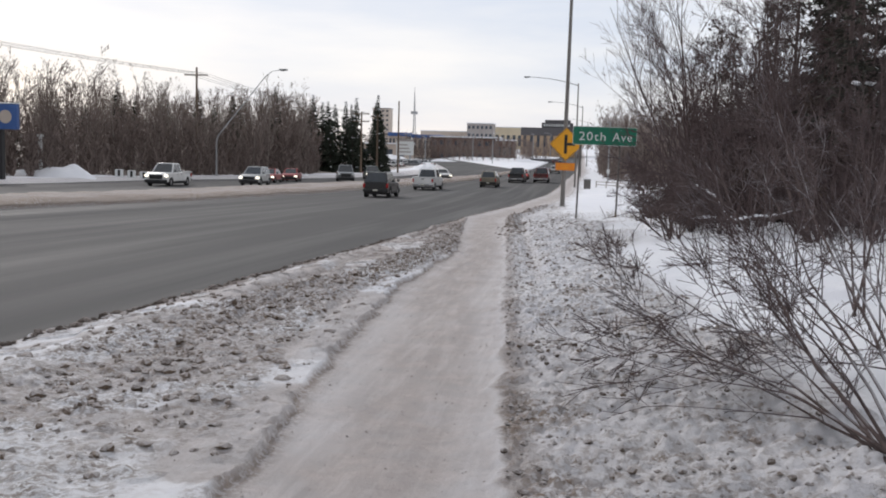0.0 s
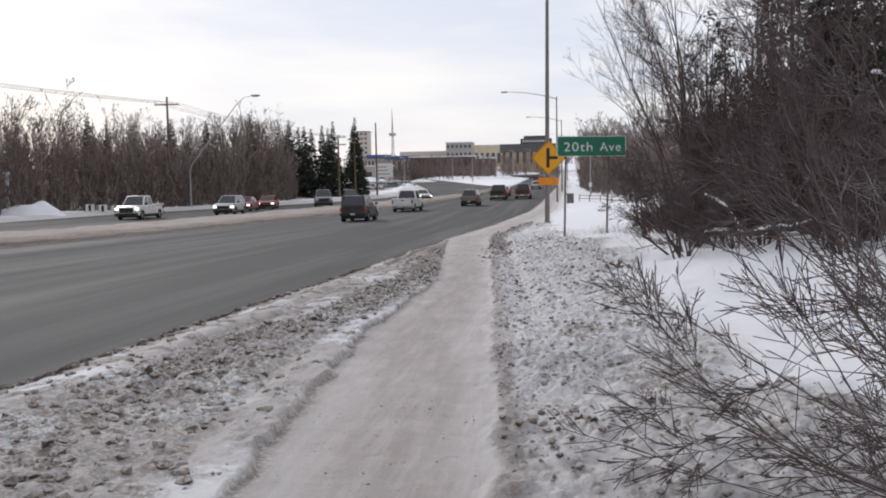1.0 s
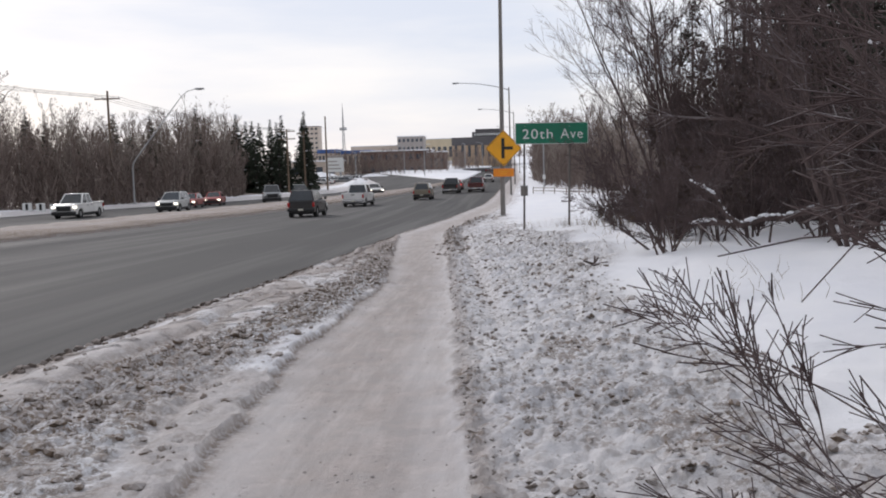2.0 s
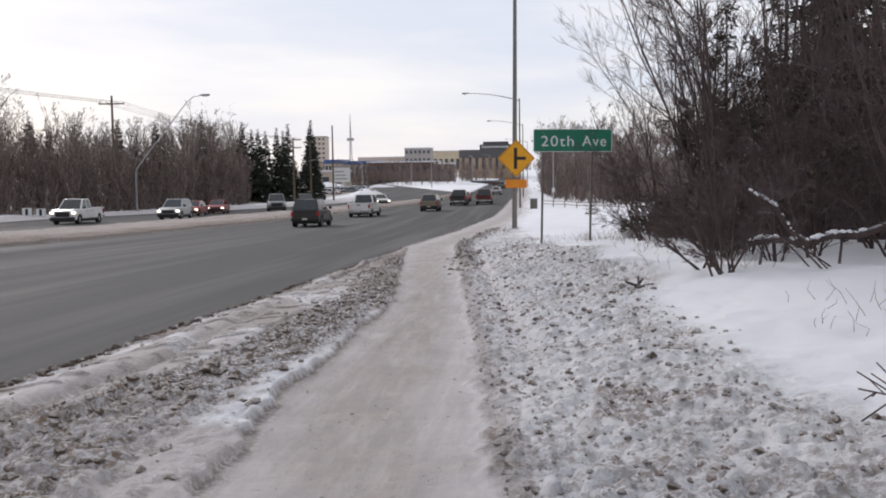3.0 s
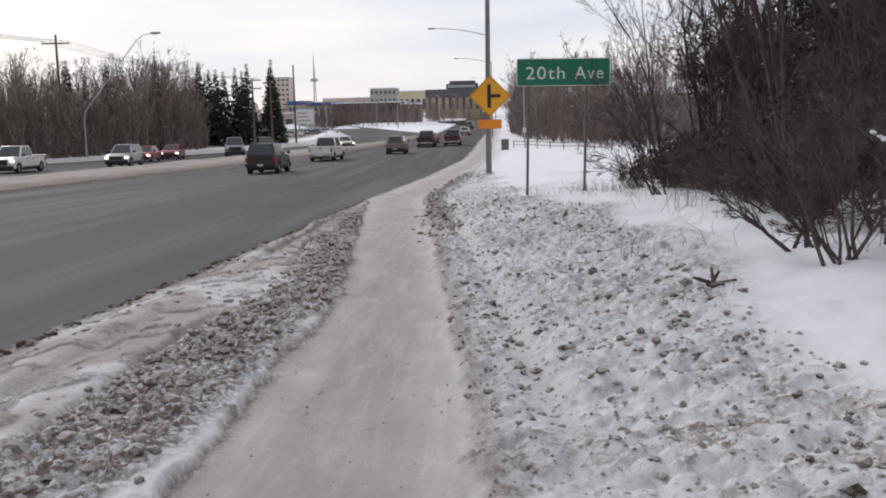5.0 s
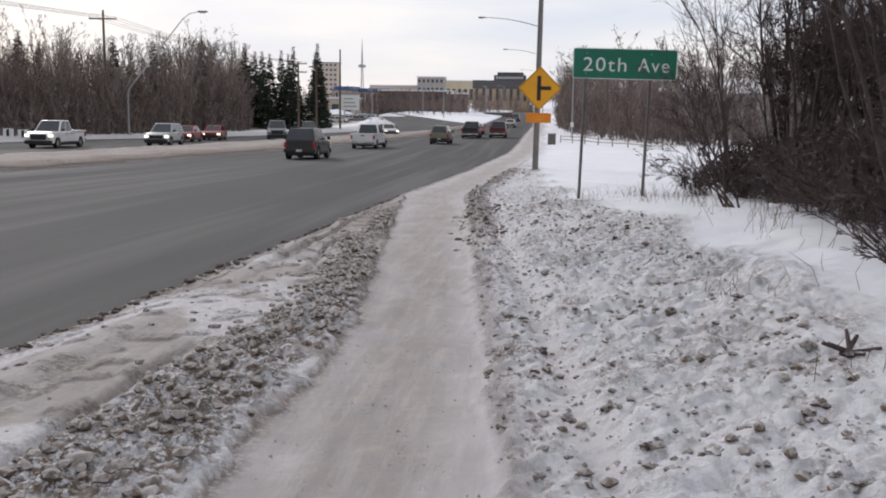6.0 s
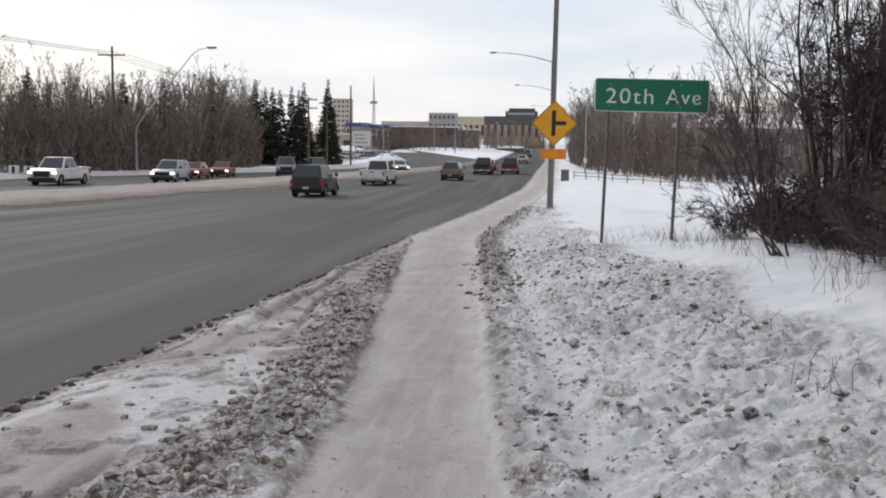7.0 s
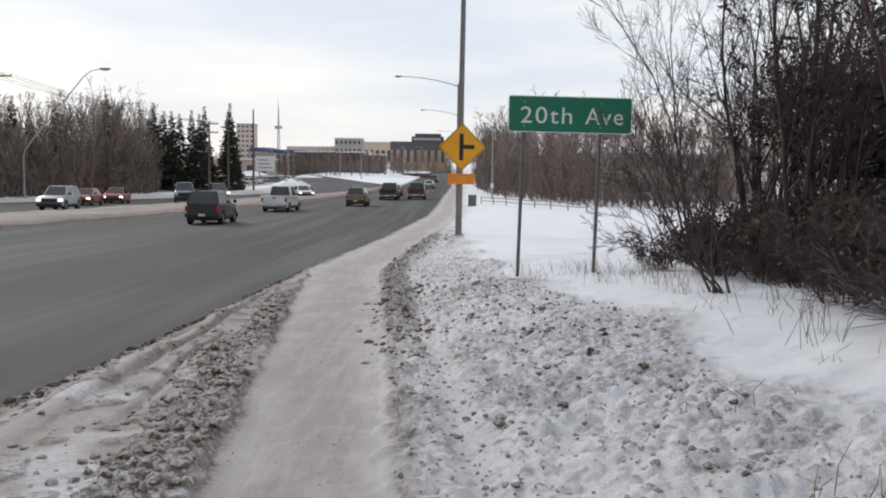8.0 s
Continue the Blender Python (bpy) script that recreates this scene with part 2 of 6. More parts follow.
# ---- geometry helpers ----
class Geo:
    """Verts and faces gathered for one mesh."""

    def __init__(self):
        self.v, self.f = [], []

    def add(self, verts, faces):
        k = len(self.v)
        self.v += [tuple(p) for p in verts]
        self.f += [tuple(i + k for i in q) for q in faces]
        return self

    def box(self, x0, y0, z0, x1, y1, z1, bevel=0.0):
        b = bevel
        if not b:
            v = [(x, y, z) for z in (z0, z1) for x, y in ((x0, y0), (x1, y0), (x1, y1), (x0, y1))]
            return self.add(v, [(3, 2, 1, 0), (4, 5, 6, 7), (0, 1, 5, 4), (1, 2, 6, 5), (2, 3, 7, 6), (3, 0, 4, 7)])
        bm = bmesh.new()
        bmesh.ops.create_cube(bm, size=1, matrix=Matrix.Translation(((x0 + x1) / 2, (y0 + y1) / 2, (z0 + z1) / 2)) @ Matrix.Diagonal((x1 - x0, y1 - y0, z1 - z0, 1)))
        bmesh.ops.bevel(bm, geom=bm.edges[:], offset=b, segments=2, affect="EDGES", profile=0.6)
        bm.verts.index_update()
        self.add([p.co for p in bm.verts], [[p.index for p in q.verts] for q in bm.faces])
        bm.free()
        return self

    def tube(self, pts, radii, sides=8, caps=True):
        """A bent, tapered rod through pts."""
        pts = [Vector(p) for p in pts]
        if isinstance(radii, (int, float)):
            radii = [radii] * len(pts)
        rings, up = [], None
        for i, p in enumerate(pts):
            d = (pts[min(i + 1, len(pts) - 1)] - pts[max(i - 1, 0)]).normalized()
            if up is None:
                up = d.orthogonal().normalized()
            up = (up - d * up.dot(d))
            up = up.normalized() if up.length > 1e-6 else d.orthogonal().normalized()
            side = d.cross(up)
            rings += [p + (up * math.cos(a) + side * math.sin(a)) * radii[i] for a in (math.tau * j / sides for j in range(sides))]
        n = len(pts)
        faces = [(i * sides + j, i * sides + (j + 1) % sides, (i + 1) * sides + (j + 1) % sides, (i + 1) * sides + j) for i in range(n - 1) for j in range(sides)]
        if caps and sides > 2:
            faces += [tuple(range(sides - 1, -1, -1)), tuple((n - 1) * sides + j for j in range(sides))]
        return self.add(rings, faces)

    def prism(self, outline, axis, a, b):
        """A flat outline of (u, v) drawn out from a to b along axis."""
        put = {"x": lambda u, v, w: (w, u, v), "y": lambda u, v, w: (u, w, v), "z": lambda u, v, w: (u, v, w)}[axis]
        n = len(outline)
        v = [put(u, w, a) for u, w in outline] + [put(u, w, b) for u, w in outline]
        return self.add(v, [tuple(range(n - 1, -1, -1)), tuple(range(n, 2 * n))] + [(i, (i + 1) % n, n + (i + 1) % n, n + i) for i in range(n)])

    def lump(self, c, r, rng, flat=0.7, full=True):
        """A rough pebble or clod."""
        t = (1 + 5 ** 0.5) / 2
        v = [(-1, t, 0), (1, t, 0), (-1, -t, 0), (1, -t, 0), (0, -1, t), (0, 1, t), (0, -1, -t), (0, 1, -t), (t, 0, -1), (t, 0, 1), (-t, 0, -1), (-t, 0, 1)]
        q = [(0, 11, 5), (0, 5, 1), (0, 1, 7), (0, 7, 10), (0, 10, 11), (1, 5, 9), (5, 11, 4), (11, 10, 2), (10, 7, 6), (7, 1, 8), (3, 9, 4), (3, 4, 2), (3, 2, 6), (3, 6, 8), (3, 8, 9), (4, 9, 5), (2, 4, 11), (6, 2, 10), (8, 6, 7), (9, 8, 1)]
        if not full:
            v = [(1.9, 0, 0), (-1.9, 0, 0), (0, 1.9, 0), (0, -1.9, 0), (0, 0, 1.9), (0, 0, -1.9)]
            q = [(0, 2, 4), (2, 1, 4), (1, 3, 4), (3, 0, 4), (2, 0, 5), (1, 2, 5), (3, 1, 5), (0, 3, 5)]
        sx, sy, a = rng.uniform(0.7, 1.4), rng.uniform(0.7, 1.3), rng.uniform(0, math.tau)
        out = []
        for x, y, z in v:
            k = r / 1.9 * rng.uniform(0.7, 1.25)
            x, y = x * sx * k, y * sy * k
            out.append((c[0] + x * math.cos(a) - y * math.sin(a), c[1] + x * math.sin(a) + y * math.cos(a), c[2] + z * k * flat))
        return self.add(out, q)

    def mesh(self, name, smooth=False, angle=40):
        me = bpy.data.meshes.new(name)
        me.from_pydata(self.v, [], self.f)
        if smooth:
            me.shade_smooth()
            me.set_sharp_from_angle(angle=radians(angle))
        me.update()
        return me


def part(name, geo, material, parent=None, label="", smooth=False, kind=""):
    """One mesh object, a part of parent or a thing of its own."""
    me = geo if isinstance(geo, bpy.types.Mesh) else geo.mesh(name, smooth)
    if not me.materials:
        me.materials.append(material)
    ob = new(name, me)
    if parent:
        ob.parent = parent
    return tagged(ob, label=label, kind=kind)


def thing(name, label, category, m=None, group="", kind=""):
    """An Empty at the thing's base, which its parts hang from."""
    ob = tagged(new(name), label, category, group, kind)
    if m is not None:
        ob.matrix_world = m
    return ob


def lerp(y, ys, xs):
    return np.interp(y, ys, xs)


# ---- the plan: the street runs towards +y and falls, then climbs far off ----
def level(y):
    return lerp(y, (-300, 0, 55, 80, 110, 160, 250, 450, 700, 1500, 6000), (9, 0, -1.65, -2.2, -2.65, -3.0, -3.0, -2.4, 0.5, 4, 8))


def curb(y):
    return lerp(y, (-300, 0, 9, 22, 32, 40, 85, 151, 202, 457, 900), (-5.8, -5.6, -5.3, -4.85, -4.42, -4.15, -2.1, -0.9, 0.5, 2.8, 4))


def median_right(y):
    return lerp(y, (-300, 35, 55, 95, 133, 220, 457, 900), (-22, -22, -20.8, -18, -13.6, -9.0, -6, -5))


def median_left(y):
    return lerp(y, (-300, 50, 80, 95, 122, 147, 211, 288, 400, 500, 900), (-28.5, -28, -26.8, -25.6, -21.5, -16.4, -10.4, -29, -60, -90, -220))


def opposite_left(y):
    return lerp(y, (-300, 60, 100, 113, 125, 150, 200, 262, 325, 450, 900), (-46, -45, -43, -38.5, -32, -25, -25, -36, -50, -85, -230))


def walk_left(y):
    return np.maximum(lerp(y, (-300, 0, 4.7, 8.6, 14.2, 20.4, 23.9, 30.7, 40, 900), (-1.2, -1.2, -1.62, -2.0, -2.38, -2.36, -2.66, -3.36, -4.1, -60)), curb(y) + 0.25)


def walk_right(y):
    return np.maximum(-0.02 - 0.064 * y, curb(y) + 1.9)


ROAD_DROP = 0.24


def fade(v, a, b):
    k = np.clip((v - a) / (b - a), 0, 1)
    return k * k * (3 - 2 * k)


def grain(x, y, scale, seed):
    """Smooth value noise from 0 to 1 over arrays."""
    x, y = np.asarray(x, float) * scale + 37.1 * seed, np.asarray(y, float) * scale + 11.7 * seed
    i, j = np.floor(x).astype(np.int64), np.floor(y).astype(np.int64)
    u, v = x - i, y - j
    u, v = u * u * (3 - 2 * u), v * v * (3 - 2 * v)

    def r(a, b):
        h = (a * 374761393 + b * 668265263 + seed * 974711) & 0xFFFFFFFF
        h = ((h ^ (h >> 13)) * 1274126177) & 0xFFFFFFFF
        return ((h ^ (h >> 16)) & 0xFFFF) / 65535.0

    return (r(i, j) * (1 - u) + r(i + 1, j) * u) * (1 - v) + (r(i, j + 1) * (1 - u) + r(i + 1, j + 1) * u) * v


def lumpy(x, y, scale, seed):
    """Rounded lumps, one to a cell, with sharp hollows between: their height from 0 to 1 and each lump's own chance number."""
    x, y = np.asarray(x, float) * scale + 5.3 * seed, np.asarray(y, float) * scale + 2.9 * seed
    i, j = np.floor(x).astype(np.int64), np.floor(y).astype(np.int64)
    best, own = np.zeros(x.shape), np.zeros(x.shape)

    def r(a, b, k):
        h = (a * 374761393 + b * 668265263 + (seed * 7 + k) * 974711) & 0xFFFFFFFF
        h = ((h ^ (h >> 13)) * 1274126177) & 0xFFFFFFFF
        return ((h ^ (h >> 16)) & 0xFFFF) / 65535.0

    for di in (-1, 0, 1):
        for dj in (-1, 0, 1):
            a, b = i + di, j + dj
            d2 = ((a + r(a, b, 1) - x) ** 2 + ((b + r(a, b, 2) - y) * 1.15) ** 2) / (0.30 + 0.55 * r(a, b, 3)) ** 2
            h = np.sqrt(np.clip(1 - d2, 0, 1)) * (0.3 + 0.7 * r(a, b, 4) ** 1.5)
            own = np.where(h > best, r(a, b, 5), own)
            best = np.maximum(best, h)
    return best, own


def ground(x, y):
    """Height of the snow, and how far it is churned, dirty or painted with shade, and trodden, at arrays x, y."""
    x, y = np.asarray(x, float), np.asarray(y, float)
    z = level(y) + 0.0 * x
    c, wl_, wr_ = curb(y), walk_left(y), walk_right(y)
    mr, ml, ol = median_right(y), median_left(y), opposite_left(y)
    far_arm = y > 211
    on_main = (x < c) & (x > mr)
    on_opp = np.where(far_arm, (x < ml) & (x > ol), (x < np.minimum(ml, mr - 0.5)) & (x > ol))
    road = on_main | on_opp
    near = 1 - fade(y, 45, 80)
    lumps = grain(x, y, 7, 1) * 0.5 + grain(x, y, 17, 2) * 0.5
    bits = np.clip(grain(x, y, 11, 3) - 0.5, 0, 1) + np.clip(grain(x, y, 25, 4) - 0.5, 0, 1) * 0.7
    patch = grain(x, y, 0.9, 16) * 0.6 + grain(x, y, 2.3, 21) * 0.4
    wx, wy = x + 0.05 * (grain(x, y, 9, 41) - 0.5), y + 0.05 * (grain(x, y, 9, 42) - 0.5)
    big, big_own = lumpy(wx, wy, 6.0, 51)
    small, small_own = lumpy(wx, wy, 14.5, 52)
    chunk = 0.62 * big + 0.38 * small + 0.25 * (lumps - 0.5)
    dz = np.zeros_like(z)
    # verge between the carriageway and the footway: sanded strip, clod band, thin clean rim
    w = np.clip((x - c) / np.maximum(wl_ - c, 0.05), 0, 1)
    verge = (x >= c) & (x < wl_)
    room = fade(wl_ - c, 0.4, 1.4)
    wob = 0.16 * (grain(x * 0, y, 0.55, 22) - 0.5)
    start = lerp(y, (4, 9, 14, 18, 22), (0.12, 0.30, 0.46, 0.58, 0.66))
    band = fade(w + wob, start, start + 0.12) * (1 - fade(w + wob * 0.9, lerp(y, (14, 19), (0.86, 0.92)), lerp(y, (14, 19), (0.93, 1.0)))) * room * lerp(y, (4, 9, 13), (0.4, 0.65, 1.0))
    rim = fade(w + wob * 0.7, 0.89, 0.94) * room * (1 - fade(y, 15, 21)) * fade(grain(x * 0, y, 0.8, 26), 0.2, 0.5)
    dz += np.where(verge, -0.16 * (1 - fade(w, 0.0, 0.4)) * room + (1 - room) * -0.12 * (1 - w), 0)
    dz += np.where(verge, band * (0.0 + 0.11 * chunk) + rim * (0.012 + 0.025 * lumps + 0.03 * small) + 0.03 * (patch - 0.5), 0)
    rut = np.exp(-((w - 0.40 + wob * 0.4) / 0.045) ** 2) * fade(grain(x * 0.1, y, 0.28, 7), 0.30, 0.55) * fade(y, 10, 14) * room
    rut = rut + 0.8 * np.exp(-((w - 0.60 + wob * 0.6) / 0.022) ** 2) * fade(grain(x * 0.1, y, 0.35, 45), 0.4, 0.6) * fade(y, 8, 11) * room
    shelf = fade(w + wob * 0.8 + 0.10 * (grain(x, y, 1.7, 46) - 0.5), 0.20, 0.23) * (1 - fade(w + wob * 0.8, 0.36, 0.48)) * fade(grain(x * 0.2, y, 0.5, 47), 0.35, 0.55) * room
    dz += np.where(verge, 0.045 * shelf - rut * 0.10, 0)
    flakes = fade(grain(x, y, 5, 23), 0.62, 0.72) * (1 - band) * (1 - rim)
    dz += np.where(verge, 0.02 * flakes, 0)
    # footway: trodden, lower in its middle
    s = (x - wl_) / np.maximum(wr_ - wl_, 0.2)
    foot = (x >= wl_) & (x < wr_)
    dz += np.where(foot, -0.05 + 0.12 * np.clip(np.abs(s - 0.5) - 0.32, 0, 1) + 0.024 * (grain(x * 1.6, y * 0.22, 4, 8) - 0.5) + 0.008 * (grain(x, y, 8, 27) - 0.5) * near + 0.010 * (grain(x, y, 19, 9) - 0.5) * near, 0)
    # bank on the far side of the footway
    u = x - wr_
    bank = x >= wr_
    gain = lerp(y, (0, 10, 14.5, 18, 27, 33, 45, 60), (0.5, 0.5, 0.55, 1.0, 1.0, 0.6, 0.4, 0.12))
    rise = lerp(u, (0, 0.3, 1.2, 2.3, 3.4, 6, 20), (-0.01, 0.03, 0.18, 0.40, 0.55, 0.6, 0.3)) * gain
    edge = lerp(y, (0, 8, 12, 16, 20, 25, 28, 33, 45, 60), (2.5, 2.1, 1.85, 2.05, 2.1, 2.5, 2.6, 2.3, 1.7, 0.8))
    trod = fade(u, -0.02, 0.10) * (1 - fade(u + 0.9 * (grain(x, y, 0.8, 10) - 0.5), edge - 0.25, edge + 0.45))
    step_ = grain(x, y, 4.2, 24)
    track = np.exp(-((u - 0.52 + 0.1 * (grain(x * 0, y, 0.3, 29) - 0.5)) / 0.13) ** 2) * fade(y, 13, 18) * (1 - fade(y, 34, 40))
    trod = trod * (1 - 0.7 * track)
    dz += np.where(bank, rise + trod * (0.05 * (step_ - 0.5) + 0.04 * big * fade(step_, 0.3, 0.6) + 0.05 * small + 0.02 * (lumps - 0.5)) * np.where(y < 60, 1, 0.3) + (0.07 * (grain(x, y, 1.3, 11) - 0.5) + 0.05 * (grain(x, y, 3.1, 43) - 0.5) + 0.03 * np.clip(grain(x, y, 6.5, 44) - 0.45, 0, 1)) * fade(u, 0.4, 2), 0)
    ridge = np.exp(-((u - 0.22) / 0.26) ** 2) * fade(y, 27, 31) * (1 - fade(y, 52, 60))
    dz += np.where(bank, ridge * (0.03 + 0.14 * chunk) - 0.05 * track, 0)
    # median and left-hand bank
    med = (x <= mr) & (x > ml) & ~far_arm
    dz += np.where(med, -0.10 + 0.16 * fade(mr - x, 0, 0.7) * fade(x - ml, 0, 0.7) + 0.10 * (grain(x, y, 0.9, 12) - 0.5) + 0.05 * grain(x, y, 3, 13), 0)
    left = x <= ol
    dz += np.where(left, -0.2 + 0.22 * fade(ol - x, 0, 2.5) + 0.25 * (grain(x, y, 0.3, 14) - 0.3) * fade(ol - x, 0, 4), 0)
    wedge = far_arm & (x <= mr) & (x > ml)
    dz += np.where(wedge, 0.55 * fade(mr - x, 0, 5) * fade(x - ml, 0, 5) * fade(grain(x, y, 0.07, 15), 0.35, 0.8), 0)
    z = np.where(road, z - ROAD_DROP - 0.25, z + dz)
    churn = np.where(verge, band * (0.28 + 0.4 * fade(patch, 0.4, 0.65)) + flakes * 0.5 + 0.12, 0)
    churn += np.where(bank, trod * (0.12 + 0.36 * fade(patch, 0.45, 0.65)) + ridge * 0.6, 0) + np.where(med, 0.5, 0) + np.where(left, 0.3 * (1 - fade(ol - x, 2, 6)) + 0.9 * fade(ol - x, 5, 9), 0)
    # soil in the ruts also paints in the shadow of each groove
    dirt = np.where(verge, np.exp(-((x - c) / 0.16) ** 2) * 0.85 + rut * 0.45 + 0.16 * fade(y, 13, 20) * fade(patch, 0.35, 0.6) + band * (fade(bits, 0.08, 0.30) * 0.65 + 0.25) + rim * fade(bits, 0.2, 0.4) * 0.35 + band * 0.5 * fade(big_own, 0.55, 0.7) * fade(big, 0.1, 0.3), 0)
    # soil line at the footway's left step, with the step's shadow painted in
    dirt += np.where(left, 0.6 * fade(ol - x, 5, 9), 0) + np.where(foot, np.exp(-((x - wl_) / 0.08) ** 2) * 0.75 * room, 0)
    dirt += np.where(bank, trod * (fade(bits, 0.24, 0.46) * 0.3 + 0.5 * fade(small_own, 0.72, 0.8) * fade(small, 0.15, 0.3) + fade(grain(x, y, 2.1, 18), 0.72, 0.84) * fade(grain(x, y, 0.5, 25), 0.4, 0.7) * 0.6) + ridge * 0.3, 0)
    dirt += np.where(med, 0.34 + 0.35 * fade(grain(x, y, 0.6, 19), 0.35, 0.7) + 0.7 * np.exp(-((mr - x) / 1.3) ** 2), 0)
    path = np.where(foot, 0.72 + 0.16 * grain(x, y, 2.2, 28) + 0.2 * (1 - fade(np.abs(s - 0.5 + 0.2 * (grain(x * 0, y, 0.3, 20) - 0.5)), 0.12, 0.42)), 0)
    path += np.where(verge, np.clip(1.0 - 0.35 * band - 0.12 * rim - 0.65 * fade(patch, 0.44, 0.58) * (1 - fade(y, 22, 30)) - 0.12 * shelf - 0.15 * (1 - fade(y, 13, 20)), 0.1, 1), 0)
    path += np.where(bank, (0.22 + 0.24 * (1 - fade(y, 8, 13))) * trod + 0.45 * track + 0.62 * (1 - fade(u, 0.05, 0.35)), 0) + np.where(med, 0.95, 0) + np.where(left, 0.55 * (1 - fade(ol - x, 1, 5)) + fade(ol - x, 5, 9), 0)
    return z, churn.clip(0, 1), dirt.clip(0, 1), path.clip(0, 1)


def gz(x, y):
    """Height of the ground at one place."""
    return float(ground(np.array([x]), np.array([y]))[0][0])


def steps(*spans):
    """Grid lines: (from, to, step) spans end to end."""
    out = []
    for a, b, st in spans:
        out += list(np.linspace(a, b, max(1, int(round((b - a) / st))), endpoint=False))
    return np.array(out + [spans[-1][1]])


gy = steps((-250, -20, 25), (-20, 3, 1.0), (3, 15, 0.034), (15, 26, 0.036), (26, 40, 0.09), (40, 62, 0.25), (62, 130, 0.8), (130, 300, 2.5), (300, 700, 15), (700, 4500, 200))
# columns follow the kerb, the footway and the lanes, so that every edge is clean
g_ol, g_ml, g_mr, g_c, g_wl, g_wr = (f(gy) for f in (opposite_left, median_left, median_right, curb, walk_left, walk_right))
g_ml = np.where(gy > 211, g_ml, np.minimum(g_ml, g_mr - 0.6))
lines = ((g_ol - 2600, 6), (g_ol - 400, 10), (g_ol - 100, 16), (g_ol - 12, 14), (g_ol - 2.5, 5), (g_ol, 1), (g_ol + 0.08, 4), (g_ml - 0.08, 1), (g_ml + 1e-4, 24), (g_mr, 1), (g_mr + 0.08, 5), (g_c - 0.04, 1), (g_c + 1e-4, 104), (g_wl - 0.05, 1), (g_wl - 0.02, 1),
         (g_wl + 0.02, 24), (g_wr, 124), (g_wr + 3.3, 22), (g_wr + 7, 16), (30 + 0 * gy, 8), (100 + 0 * gy, 8), (400 + 0 * gy, 6), (2600 + 0 * gy, 0))
cols = []
for (a, n), (b, _) in zip(lines, lines[1:]):
    cols += [a + (b - a) * k / n for k in range(n)]
XX = np.stack(cols + [lines[-1][0]], 1)
YY = np.repeat(gy[:, None], XX.shape[1], 1)
gx = XX[0]
ZZ, CH, DI, PA = ground(XX.ravel(), YY.ravel())
for line, amount, seed in ((g_c, 0.22, 31), (g_wl, 0.24, 32), (g_wr, 0.22, 33)):
    XX = XX + amount * (grain(XX * 0, YY, 1.6, seed) * 0.5 + grain(XX * 0, YY, 6.5, seed + 4) * 0.5 - 0.5) * np.exp(-((XX - line[:, None]) / 0.14) ** 2)
nx, ny = len(gx), len(gy)
quad = (np.arange(ny - 1)[:, None] * nx + np.arange(nx - 1)[None]).ravel()
quads = np.stack([quad, quad + 1, quad + nx + 1, quad + nx], 1)
me = bpy.data.meshes.new("ground")
me.vertices.add(nx * ny)
me.vertices.foreach_set("co", np.stack([XX.ravel(), YY.ravel(), ZZ], 1).astype(np.float32).ravel())
me.loops.add(quads.size)
me.loops.foreach_set("vertex_index", quads.astype(np.int32).ravel())
me.polygons.add(len(quads))
me.polygons.foreach_set("loop_start", np.arange(0, quads.size, 4, dtype=np.int32))
me.update(calc_edges=True)
me.validate()
for key, values in (("churn", CH), ("dirt", DI), ("path", PA)):
    me.attributes.new(key, "FLOAT", "POINT").data.foreach_set("value", values.astype(np.float32))
me.shade_smooth()
me.materials.append(SNOW)
SHEET = tagged(new("ground", me), "trampled snow with sand and frozen clods", "ground", kind="structure")


def strip(name, left, right, ys, label, across=8):
    """A sheet of asphalt between two lines."""
    g = Geo()
    for y in ys:
        a, b = float(left(y)), float(right(y))
        for k in range(across + 1):
            f = k / across
            g.v.append((a + (b - a) * f, y, float(level(y)) - ROAD_DROP + 0.05 * math.sin(math.pi * f)))
    w = across + 1
    g.f = [(i * w + k, i * w + k + 1, (i + 1) * w + k + 1, (i + 1) * w + k) for i in range(len(ys) - 1) for k in range(across)]
    return tagged(part(name, g, ASPHALT, smooth=True), label, "road", kind="structure")


far_ys = [*range(-240, 0, 20), *range(0, 130, 3), *range(130, 300, 5), *range(300, 700, 20)]
strip("road", lambda y: median_right(y) - 0.4, lambda y: curb(y) + 0.12, far_ys, "grey winter asphalt carriageway, damp and sanded")
strip("road", lambda y: opposite_left(y) - 0.4, lambda y: (median_left(y) if y > 211 else min(median_left(y), median_right(y))) + 0.4, far_ys, "grey asphalt carriageway for the oncoming traffic")


# ---- frozen clods on the snow ----
rng = random.Random(7)
heaps = {"clods": Geo(), "crumbs": Geo(), "kerb_grit": Geo(), "bank_crumbs": Geo()}
kinds = []
for k in range(10):
    bm = bmesh.new()
    bmesh.ops.create_icosphere(bm, subdivisions=2, radius=1.0)
    for v in bm.verts:
        q = v.co * 1.3 + Vector((7.3 * k, 1.7, 3.1))
        v.co *= 0.55 + 0.95 * abs(noise.noise(q)) + 0.7 * noise.noise(q * 2.4) + 0.45 * noise.noise(q * 5.5)
    me = bpy.data.meshes.new("clod")
    bm.to_mesh(me)
    bm.free()
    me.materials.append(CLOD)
    kinds.append(me)


